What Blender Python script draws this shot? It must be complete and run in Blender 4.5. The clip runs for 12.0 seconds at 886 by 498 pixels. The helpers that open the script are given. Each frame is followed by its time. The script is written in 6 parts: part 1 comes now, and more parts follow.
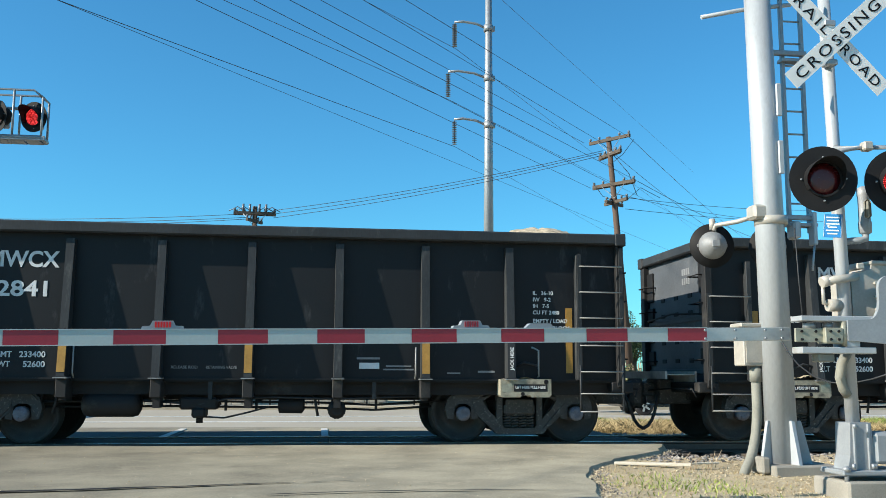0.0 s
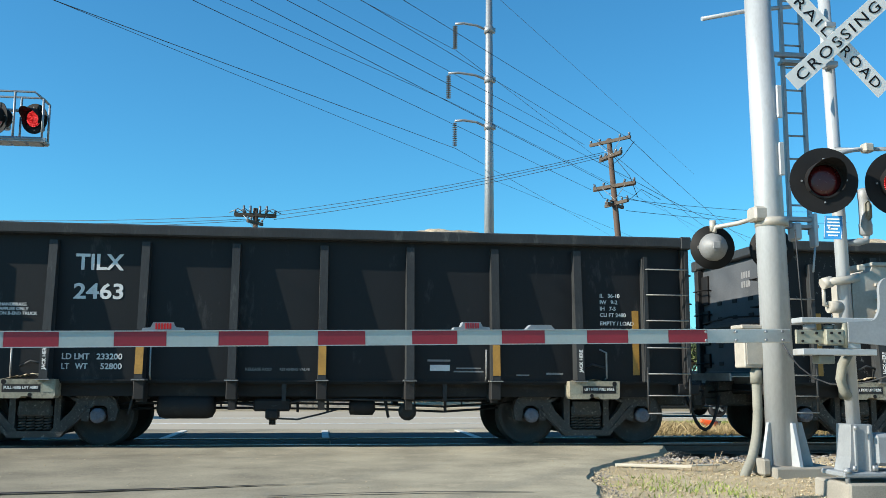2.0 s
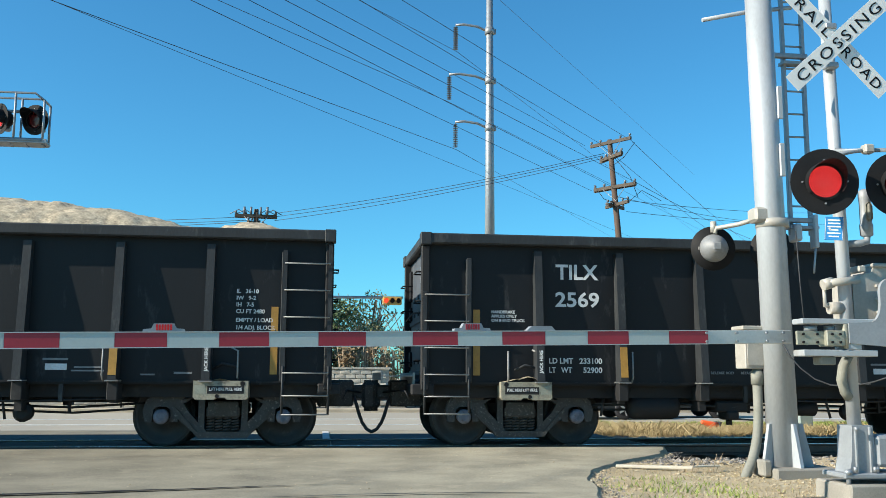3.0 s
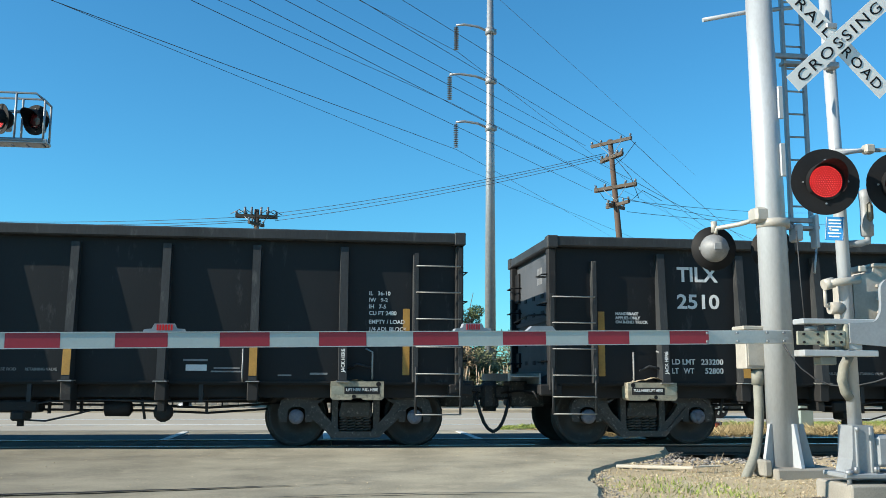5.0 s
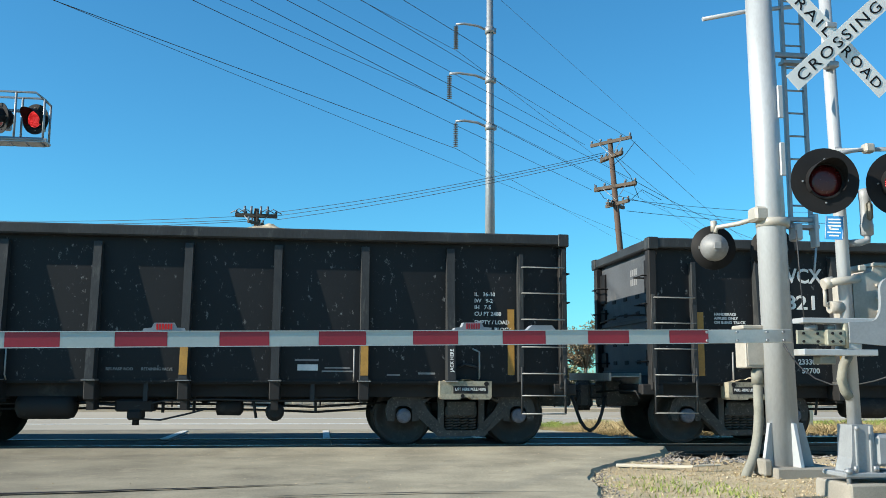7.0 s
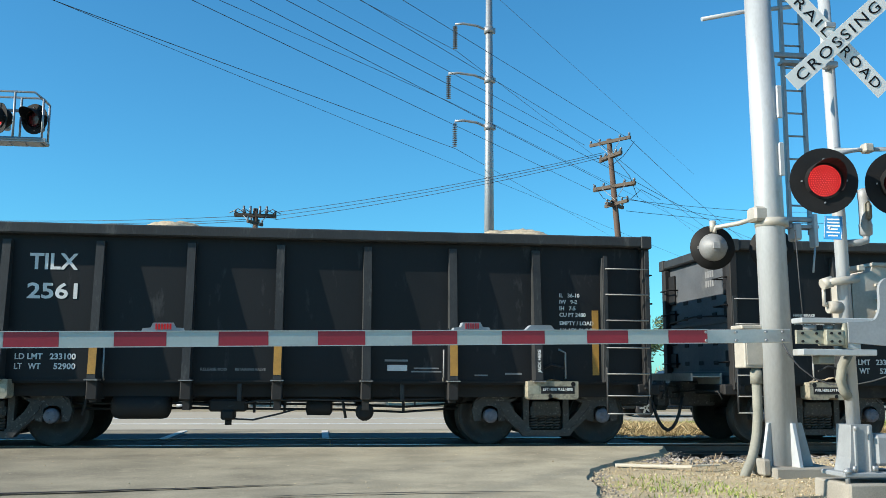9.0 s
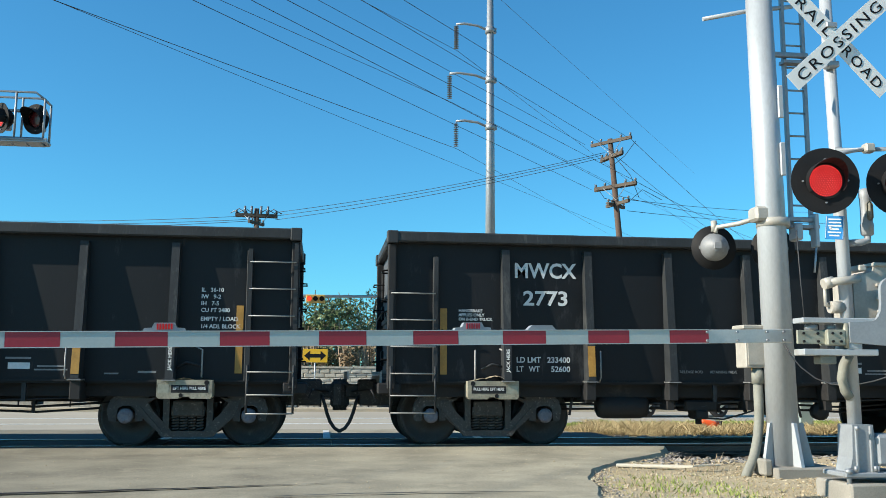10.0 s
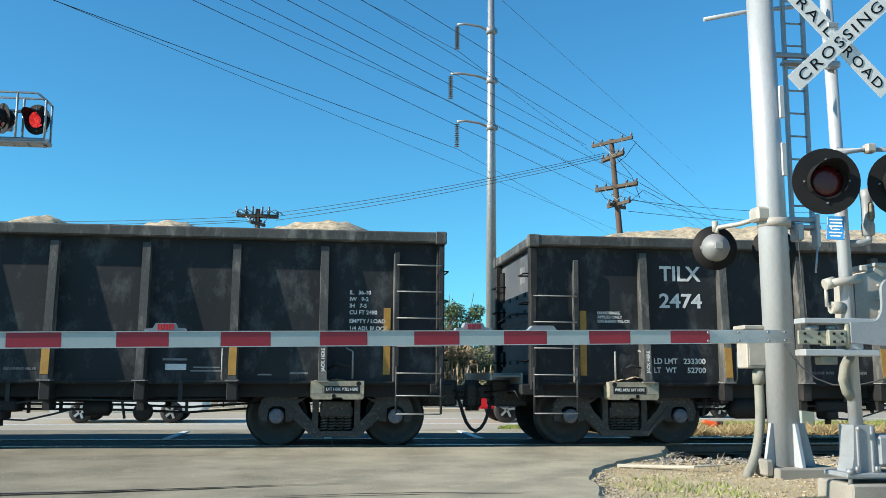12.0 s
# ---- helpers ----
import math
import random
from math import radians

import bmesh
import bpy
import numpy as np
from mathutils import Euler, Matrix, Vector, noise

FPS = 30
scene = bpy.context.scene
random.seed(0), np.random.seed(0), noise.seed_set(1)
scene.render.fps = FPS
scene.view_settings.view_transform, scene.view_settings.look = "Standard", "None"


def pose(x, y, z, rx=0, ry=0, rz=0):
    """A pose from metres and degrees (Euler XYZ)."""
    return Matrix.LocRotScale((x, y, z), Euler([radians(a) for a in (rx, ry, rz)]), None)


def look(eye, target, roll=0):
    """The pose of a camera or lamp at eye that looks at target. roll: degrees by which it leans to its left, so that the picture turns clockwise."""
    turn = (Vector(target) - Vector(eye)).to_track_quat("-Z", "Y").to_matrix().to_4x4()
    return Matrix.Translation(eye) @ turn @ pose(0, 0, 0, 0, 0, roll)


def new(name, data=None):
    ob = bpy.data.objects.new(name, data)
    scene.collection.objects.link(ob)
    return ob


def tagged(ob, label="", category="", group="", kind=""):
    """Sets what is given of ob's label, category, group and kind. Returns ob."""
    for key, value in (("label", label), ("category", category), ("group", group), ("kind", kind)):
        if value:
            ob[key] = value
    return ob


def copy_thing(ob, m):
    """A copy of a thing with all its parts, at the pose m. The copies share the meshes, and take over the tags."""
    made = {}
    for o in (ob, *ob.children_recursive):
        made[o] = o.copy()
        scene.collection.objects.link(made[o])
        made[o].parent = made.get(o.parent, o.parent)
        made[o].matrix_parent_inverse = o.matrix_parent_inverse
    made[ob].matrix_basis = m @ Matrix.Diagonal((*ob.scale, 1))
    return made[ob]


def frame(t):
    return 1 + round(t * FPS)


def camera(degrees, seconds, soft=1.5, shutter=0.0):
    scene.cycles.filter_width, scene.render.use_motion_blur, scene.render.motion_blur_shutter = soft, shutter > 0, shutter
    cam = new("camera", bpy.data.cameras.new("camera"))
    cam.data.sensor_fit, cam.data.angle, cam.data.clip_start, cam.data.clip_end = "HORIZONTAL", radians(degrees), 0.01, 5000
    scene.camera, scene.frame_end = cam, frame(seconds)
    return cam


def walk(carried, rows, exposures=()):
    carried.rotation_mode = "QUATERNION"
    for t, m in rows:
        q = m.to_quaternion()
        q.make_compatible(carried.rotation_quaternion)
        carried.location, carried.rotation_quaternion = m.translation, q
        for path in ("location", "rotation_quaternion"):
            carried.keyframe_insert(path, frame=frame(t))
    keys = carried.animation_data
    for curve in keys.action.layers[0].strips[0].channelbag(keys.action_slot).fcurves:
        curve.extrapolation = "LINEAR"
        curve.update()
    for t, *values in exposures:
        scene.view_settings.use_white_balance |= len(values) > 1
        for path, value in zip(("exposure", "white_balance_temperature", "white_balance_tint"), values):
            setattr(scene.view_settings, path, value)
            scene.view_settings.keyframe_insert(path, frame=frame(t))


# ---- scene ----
FOV = 50.78
cam = camera(FOV, 12.0, 0.8)
EYE = (0.0, 0.0, 1.045)
YAW, PITCH, ROLL = 7.340, 7.853, 0.277


def aim(yaw, pitch):
    a, b = radians(yaw), radians(pitch)
    way = Vector((math.sin(a) * math.cos(b), math.cos(a) * math.cos(b), math.sin(b)))
    return look(EYE, Vector(EYE) + way * 10, ROLL)


# seconds, drift to the right and down of the view's content, in thousandths of the picture's width
DRIFT = [(0.0, -1.9, -3.2), (1.0, -1.9, -2.4), (1.5, -1.7, -1.9), (2.0, -1.3, -1.3), (2.5, -1.0, -1.1), (3.0, -0.6, -0.1),
         (4.0, -0.2, 0.0), (5.0, 0.0, 0.0), (6.5, 0.0, 0.0), (7.0, -0.3, -0.9), (8.0, -0.9, -1.0), (9.0, -1.3, -1.0), (9.5, -0.8, -1.1),
         (10.0, 0.0, -1.0), (10.5, 1.0, -1.0), (11.5, 1.0, -0.9), (12.0, 1.1, -0.6)]
walk(cam, [(t, aim(YAW - dx * 0.0544, PITCH + dy * 0.0544)) for t, dx, dy in DRIFT])

# ---- light ----
SUN = Vector((-7.0, -1.45, 3.9)).normalized()
world = bpy.data.worlds.new("sky")
scene.world = world
world.use_nodes = True
wn = world.node_tree.nodes
sky = wn.new("ShaderNodeTexSky")
sky.sky_type, sky.sun_disc = "NISHITA", False
sky.sun_elevation = math.asin(SUN.z)
sky.sun_rotation = math.atan2(SUN.x, SUN.y)
sky.air_density, sky.dust_density, sky.ozone_density = 1.0, 0.3, 3.0
deep = wn.new("ShaderNodeMix")
deep.data_type, deep.blend_type, deep.inputs[0].default_value = "RGBA", "MULTIPLY", 1.0
deep.inputs[7].default_value = (0.37, 1.0, 1.2, 1)      # the clear winter sky is a deep blue
world.node_tree.links.new(sky.outputs[0], deep.inputs[6])
world.node_tree.links.new(deep.outputs[2], wn["Background"].inputs[0])
wn["Background"].inputs[1].default_value = 0.090
sun = new("sun", bpy.data.lights.new("sun", "SUN"))
sun.data.energy, sun.data.angle, sun.data.color = 5.0, radians(0.53), (1.0, 0.92, 0.77)
sun.matrix_world = look((0, 0, 30), Vector((0, 0, 30)) - SUN)
scene.view_settings.exposure = 0.75


# ---- materials ----
def mat(name, base, rough=0.6, metal=0.0, var=0.25, scale=2.0, fine=40.0, bump=0.15, stretch=(1, 1, 1), spec=0.5, dust=None, dust_amount=0.0, dust_scale=1.5, emit=None):
    """A surface with broad stains, fine grain, relief and, where given, a second colour that lies on it in patches."""
    m = bpy.data.materials.new(name)
    m.use_nodes = True
    n, l = m.node_tree.nodes, m.node_tree.links
    b = n["Principled BSDF"]
    tc, oi = n.new("ShaderNodeTexCoord"), n.new("ShaderNodeObjectInfo")
    shift = n.new("ShaderNodeVectorMath"); shift.operation = "SCALE"
    shift.inputs[0].default_value = (17.0, 9.0, 13.0)
    l.new(oi.outputs["Random"], shift.inputs["Scale"])
    add = n.new("ShaderNodeVectorMath"); add.operation = "ADD"
    l.new(tc.outputs["Object"], add.inputs[0]); l.new(shift.outputs[0], add.inputs[1])
    mp = n.new("ShaderNodeMapping"); mp.inputs["Scale"].default_value = stretch
    l.new(add.outputs[0], mp.inputs[0])
    big = n.new("ShaderNodeTexNoise"); big.inputs["Scale"].default_value, big.inputs["Detail"].default_value = scale, 6
    small = n.new("ShaderNodeTexNoise"); small.inputs["Scale"].default_value, small.inputs["Detail"].default_value = fine, 4
    l.new(mp.outputs[0], big.inputs[0]); l.new(mp.outputs[0], small.inputs[0])
    mix = n.new("ShaderNodeMath"); mix.operation = "MULTIPLY_ADD"; mix.inputs[1].default_value = 0.6
    l.new(big.outputs[0], mix.inputs[0])
    half = n.new("ShaderNodeMath"); half.operation = "MULTIPLY"; half.inputs[1].default_value = 0.4
    l.new(small.outputs[0], half.inputs[0]); l.new(half.outputs[0], mix.inputs[2])
    ramp = n.new("ShaderNodeValToRGB")
    ramp.color_ramp.elements[0].position, ramp.color_ramp.elements[1].position = 0.3, 0.7
    ramp.color_ramp.elements[0].color = tuple(max(c * (1 - var), 0) for c in base) + (1,)
    ramp.color_ramp.elements[1].color = tuple(min(c * (1 + var), 1) for c in base) + (1,)
    l.new(mix.outputs[0], ramp.inputs[0])
    colour = ramp.outputs[0]
    if dust:
        dn = n.new("ShaderNodeTexNoise"); dn.inputs["Scale"].default_value, dn.inputs["Detail"].default_value = dust_scale, 8
        dn.inputs["Roughness"].default_value = 0.7
        l.new(mp.outputs[0], dn.inputs[0])
        dr = n.new("ShaderNodeValToRGB")
        dr.color_ramp.elements[0].position, dr.color_ramp.elements[1].position = 0.62 - dust_amount * 0.4, 0.78 - dust_amount * 0.3
        l.new(dn.outputs[0], dr.inputs[0])
        dm = n.new("ShaderNodeMix"); dm.data_type = "RGBA"
        dm.inputs[7].default_value = tuple(dust) + (1,)
        l.new(dr.outputs[0], dm.inputs[0]); l.new(colour, dm.inputs[6])
        colour = dm.outputs[2]
    l.new(colour, b.inputs["Base Color"])
    rr = n.new("ShaderNodeMapRange")
    rr.inputs["To Min"].default_value, rr.inputs["To Max"].default_value = max(rough - 0.12, 0.03), min(rough + 0.12, 1)
    l.new(mix.outputs[0], rr.inputs[0]); l.new(rr.outputs[0], b.inputs["Roughness"])
    b.inputs["Metallic"].default_value, b.inputs["Specular IOR Level"].default_value = metal, spec
    if bump:
        bp = n.new("ShaderNodeBump"); bp.inputs["Strength"].default_value, bp.inputs["Distance"].default_value = bump, 0.01
        l.new(mix.outputs[0], bp.inputs["Height"]); l.new(bp.outputs[0], b.inputs["Normal"])
    if emit:
        b.inputs["Emission Color"].default_value = tuple(emit[:3]) + (1,)
        b.inputs["Emission Strength"].default_value = emit[3]
    return m


CAR_BLACK = mat("car_black_paint", (0.0070, 0.0080, 0.0100), 0.55, spec=0.3, var=0.35, scale=0.9, stretch=(1.6, 1, 0.5), dust=(0.05, 0.052, 0.054), dust_amount=0.06, dust_scale=2.2, bump=0.08)
CAR_DUSTY = mat("car_dusty_paint", (0.0150, 0.0178, 0.0215), 0.65, spec=0.3, var=0.4, scale=0.9, stretch=(1.4, 1, 0.8), dust=(0.075, 0.08, 0.084), dust_amount=0.26, dust_scale=2.0, bump=0.1)
CAR_SCRAPED = mat("car_scraped_paint", (0.0070, 0.0080, 0.0100), 0.55, spec=0.3, var=0.4, scale=0.9, stretch=(1.3, 1, 0.8), dust=(0.30, 0.31, 0.31), dust_amount=0.035, dust_scale=11, bump=0.1)
RIB = mat("rib_paint", (0.028, 0.031, 0.034), 0.6, spec=0.3, var=0.35, scale=2.5, stretch=(1, 1, 0.3), dust=(0.085, 0.085, 0.082), dust_amount=0.12, dust_scale=5)
RIB_DUSTY = mat("rib_dusty_paint", (0.06, 0.062, 0.062), 0.7, spec=0.3, var=0.4, scale=2.5, stretch=(1, 1, 0.4), dust=(0.2, 0.195, 0.18), dust_amount=0.28, dust_scale=4)
END_PAINT = mat("end_sheet_paint", (0.075, 0.083, 0.094), 0.62, spec=0.25, var=0.35, scale=1.4, dust=(0.14, 0.14, 0.135), dust_amount=0.13)
UNDER = mat("underframe_black", (0.009, 0.009, 0.010), 0.75, var=0.4, scale=4, dust=(0.05, 0.046, 0.04), dust_amount=0.12)
CAST = mat("truck_cast_steel", (0.042, 0.041, 0.040), 0.72, var=0.45, scale=5, dust=(0.27, 0.26, 0.23), dust_amount=0.15, dust_scale=26, bump=0.4)
WHEEL = mat("wheel_steel", (0.032, 0.030, 0.029), 0.62, 0.1, var=0.4, scale=4, dust=(0.08, 0.075, 0.068), dust_amount=0.14, dust_scale=9)
RIM = mat("worn_wheel_rim", (0.05, 0.048, 0.046), 0.5, 0.5, var=0.4, scale=5, fine=30)
CAP = mat("bearing_cap_blue_grey", (0.12, 0.13, 0.165), 0.6, 0.1, var=0.4, scale=14, dust=(0.22, 0.215, 0.21), dust_amount=0.12, dust_scale=12)
RUNG = mat("worn_rung_steel", (0.27, 0.27, 0.265), 0.55, 0.2, var=0.35, scale=6)
PAD = mat("jack_pad_dusty", (0.27, 0.25, 0.19), 0.8, var=0.4, scale=5, dust=(0.05, 0.05, 0.045), dust_amount=0.24, dust_scale=7)
YELLOW = mat("yellow_reflector", (0.36, 0.19, 0.035), 0.5, var=0.25, scale=6)
WHITE_TEXT = mat("white_stencil", (0.62, 0.63, 0.63), 0.6, var=0.15, scale=6, bump=0)
GREY_TEXT = mat("faded_stencil", (0.2, 0.205, 0.21), 0.6, var=0.2, scale=8, bump=0)
GRATE = mat("galvanised_grating", (0.3, 0.3, 0.28), 0.6, 0.3, var=0.25, scale=8)
RUBBER = mat("black_rubber", (0.02, 0.02, 0.022), 0.6, var=0.2, scale=9)
SAND = mat("crushed_stone_load", (0.40, 0.33, 0.23), 0.95, var=0.7, scale=9, fine=30, bump=1.0)
ALU = mat("aluminium_paint", (0.385, 0.405, 0.425), 0.42, 0.15, var=0.14, scale=2.2, stretch=(1, 1, 0.35), dust=(0.28, 0.27, 0.25), dust_amount=0.12, dust_scale=2.6, bump=0.05)
GALV = mat("galvanised_steel", (0.29, 0.31, 0.33), 0.5, 0.5, var=0.18, scale=5, fine=25)
HOUSING = mat("housing_grey_paint", (0.255, 0.275, 0.295), 0.5, 0.1, var=0.16, scale=4, dust=(0.2, 0.19, 0.175), dust_amount=0.10)
LAMP_GREY = mat("dull_cast_lamp_back", (0.22, 0.225, 0.23), 0.6, 0.2, var=0.2, scale=6)
BLACK = mat("flat_black", (0.010, 0.010, 0.011), 0.7, spec=0.25, var=0.3, scale=5)
RED_SHEET = mat("red_sheeting", (0.32, 0.02, 0.035), 0.4, var=0.12, scale=3)
WHITE_SHEET = mat("grey_white_sheeting", (0.41, 0.455, 0.44), 0.4, var=0.08, scale=3)
ARM_BACK = mat("arm_aluminium", (0.5, 0.51, 0.5), 0.45, 0.4, var=0.12, scale=4)
SIGN_WHITE = mat("sign_white", (0.66, 0.67, 0.66), 0.45, var=0.08, scale=4, dust=(0.45, 0.44, 0.42), dust_amount=0.04)
SIGN_BLACK = mat("sign_black", (0.008, 0.008, 0.009), 0.6, spec=0.2, var=0.2, bump=0)
SIGN_BLUE = mat("sign_blue", (0.02, 0.2, 0.5), 0.45, var=0.1)
SIGN_GREEN = mat("sign_green", (0.01, 0.2, 0.13), 0.45, var=0.1)
SIGN_YELLOW = mat("sign_yellow", (0.75, 0.42, 0.02), 0.45, var=0.06)
BEIGE = mat("cast_aluminium_beige", (0.40, 0.375, 0.33), 0.55, 0.15, var=0.15, scale=7, dust=(0.27, 0.245, 0.2), dust_amount=0.08, dust_scale=5)
SHEAR = mat("galvanised_yellow_passivated", (0.30, 0.295, 0.235), 0.5, 0.3, var=0.25, scale=9)
CONDUIT = mat("weathered_conduit", (0.21, 0.21, 0.18), 0.75, var=0.2, scale=6)
CONCRETE = mat("concrete", (0.25, 0.235, 0.205), 0.9, var=0.25, scale=3, fine=70, bump=0.4)
LENS_OFF = mat("dark_red_lens", (0.07, 0.008, 0.01), 0.25, var=0.2, scale=30, bump=0.2)
LED_BOARD = mat("led_board", (0.12, 0.004, 0.005), 0.5, var=0.1, scale=40, emit=(1.0, 0.01, 0.012, 0.16))
LED = mat("led_point", (0.9, 0.1, 0.1), 0.4, var=0, bump=0, emit=(1.0, 0.085, 0.085, 1.9))
ASPHALT = mat("road_asphalt", (0.275, 0.25, 0.186), 0.9, var=0.5, scale=1.1, fine=48, bump=0.95, dust=(0.37, 0.33, 0.245), dust_amount=0.2, dust_scale=2.1)
FAR_ASPHALT = mat("far_asphalt", (0.335, 0.30, 0.24), 0.9, var=0.15, scale=0.3, fine=40, bump=0.3)
# near-black: the deep shade under the train is put into this colour
CROSSING = mat("crossing_shade_dark", (0.03, 0.031, 0.033), 0.85, var=0.35, scale=2, fine=40, bump=0.4)
KERB = mat("tan_kerb_concrete", (0.44, 0.37, 0.27), 0.9, var=0.2, scale=2, fine=40, bump=0.3)
DARK_LINE = mat("crack_sealant", (0.008, 0.008, 0.009), 0.5, var=0.2)
PAINT_MARK = mat("road_marking", (0.55, 0.56, 0.55), 0.75, var=0.25, scale=4, dust=(0.15, 0.14, 0.13), dust_amount=0.14, dust_scale=6)
GROUND = mat("dry_ground", (0.42, 0.345, 0.225), 0.95, var=0.3, scale=0.6, fine=30, bump=0.6, dust=(0.54, 0.465, 0.335), dust_amount=0.22, dust_scale=2.5)
BALLAST = mat("ballast_stone", (0.2, 0.19, 0.18), 0.9, var=0.45, scale=8, bump=0.5)
GRAVEL = mat("pale_gravel", (0.42, 0.38, 0.32), 0.9, var=0.4, scale=9, bump=0.5)
RAIL = mat("rail_steel", (0.09, 0.075, 0.065), 0.6, 0.5, var=0.3, scale=6)
RAILTOP = mat("rail_running_face", (0.5, 0.5, 0.5), 0.25, 1.0, var=0.1, scale=6)
WOOD = mat("weathered_timber", (0.085, 0.067, 0.052), 0.9, var=0.35, scale=3, stretch=(1, 1, 0.15), fine=30, bump=0.5)
POLE_WOOD = mat("creosoted_pole", (0.085, 0.055, 0.04), 0.9, var=0.3, scale=2, stretch=(3, 3, 0.2), bump=0.4)
WIRE = mat("cable", (0.03, 0.032, 0.036), 0.6, var=0.1, bump=0)
INSUL = mat("insulator_polymer", (0.12, 0.13, 0.15), 0.4, var=0.1)
STONE = mat("wall_block_stone", (0.45, 0.41, 0.34), 0.9, var=0.35, scale=4, fine=30, bump=0.5)
LEAF = mat("leaves", (0.055, 0.085, 0.025), 0.6, var=0.5, scale=3, bump=0)
LEAF_DRY = mat("dry_leaves", (0.16, 0.13, 0.07), 0.8, var=0.5, scale=3, bump=0)
BARK = mat("bark", (0.13, 0.1, 0.075), 0.9, var=0.35, scale=6, stretch=(1, 1, 0.3), bump=0.5)
GRASS = mat("green_grass", (0.13, 0.19, 0.04), 0.8, var=0.45, scale=2, bump=0)
STRAW = mat("dry_grass", (0.42, 0.32, 0.15), 0.9, var=0.4, scale=2, bump=0)
ORANGE_HEAD = mat("signal_housing_amber", (0.5, 0.3, 0.08), 0.5, var=0.15)
LEAF_OLIVE = mat("olive_leaves", (0.10, 0.11, 0.04), 0.7, var=0.5, scale=3, bump=0)
STEM = mat("dry_stems", (0.36, 0.27, 0.18), 0.9, var=0.35, scale=5, bump=0)
PEDESTAL = mat("grey_green_steel", (0.3, 0.36, 0.34), 0.55, var=0.15)
PALE_BOARD = mat("bleached_wood", (0.6, 0.54, 0.44), 0.85, var=0.2, scale=6, stretch=(0.2, 1, 1))
CAR_GLASS = mat("car_glass", (0.02, 0.025, 0.03), 0.06, var=0.1, bump=0)
CAR_RED = mat("red_car_paint", (0.62, 0.02, 0.03), 0.25, var=0.05, bump=0)
CAR_SILVER = mat("silver_white_car_paint", (0.75, 0.76, 0.75), 0.35, var=0.05, bump=0)
CAR_DARK = mat("black_car_paint", (0.02, 0.022, 0.025), 0.25, var=0.1, bump=0)
CHROME = mat("alloy_rim", (0.6, 0.6, 0.6), 0.3, 0.8, var=0.1, bump=0)
HEADLIGHT = mat("headlight_glass", (0.7, 0.72, 0.74), 0.15, var=0.1, bump=0)
ORANGE = mat("orange_plastic", (0.8, 0.12, 0.03), 0.5, var=0.1)


def per_stone(m, name, lo, hi):
    """The same surface, each stone with a shade of its own."""
    m = m.copy(); m.name = name
    n, l = m.node_tree.nodes, m.node_tree.links
    g, r = n.new("ShaderNodeNewGeometry"), n.new("ShaderNodeValToRGB")
    r.color_ramp.elements[0].color, r.color_ramp.elements[1].color = (*lo, 1), (*hi, 1)
    l.new(g.outputs["Random Per Island"], r.inputs[0])
    l.new(r.outputs[0], n["Principled BSDF"].inputs["Base Color"])
    return m


GRAVEL_MIX = per_stone(GRAVEL, "gravel_mixed", (0.31, 0.245, 0.155), (0.56, 0.475, 0.335))


def worn_lane(m):
    """Sandy dust from the verge pales the asphalt on its side of the road; the lane beyond is cleaner and darker."""
    n, l = m.node_tree.nodes, m.node_tree.links
    base = n["Principled BSDF"].inputs["Base Color"]
    old = base.links[0].from_socket
    tc, sep, rag, add, mr, mul = (n.new("ShaderNode" + k) for k in ("TexCoord", "SeparateXYZ", "TexNoise", "Math", "MapRange", "Mix"))
    rag.inputs["Scale"].default_value, rag.inputs["Detail"].default_value = 0.5, 5
    add.operation = "MULTIPLY_ADD"; add.inputs[1].default_value = 3.0
    mr.inputs["From Min"].default_value, mr.inputs["From Max"].default_value = -2.4, 3.6
    mr.inputs["To Min"].default_value, mr.inputs["To Max"].default_value = 0.66, 1.08
    mul.data_type, mul.blend_type, mul.inputs[0].default_value = "RGBA", "MULTIPLY", 1.0
    l.new(tc.outputs["Object"], sep.inputs[0]); l.new(tc.outputs["Object"], rag.inputs[0])
    l.new(rag.outputs[0], add.inputs[0]); l.new(sep.outputs[0], add.inputs[2])
    l.new(add.outputs[0], mr.inputs[0]); l.new(old, mul.inputs[6]); l.new(mr.outputs[0], mul.inputs[7])
    l.new(mul.outputs[2], base)


worn_lane(ASPHALT)
BALLAST_MIX = per_stone(BALLAST, "ballast_mixed", (0.09, 0.085, 0.08), (0.34, 0.31, 0.28))
GRASS = per_stone(GRASS, "grass_mixed", (0.12, 0.16, 0.03), (0.32, 0.38, 0.09))
STRAW = per_stone(STRAW, "straw_mixed", (0.24, 0.185, 0.095), (0.47, 0.38, 0.215))
LEAF = per_stone(LEAF, "leaves_mixed", (0.03, 0.05, 0.015), (0.16, 0.20, 0.07))
LEAF_OLIVE = per_stone(LEAF_OLIVE, "olive_mixed", (0.05, 0.055, 0.02), (0.2, 0.19, 0.08))
LEAF_DRY = per_stone(LEAF_DRY, "dry_mixed", (0.09, 0.06, 0.03), (0.28, 0.19, 0.1))


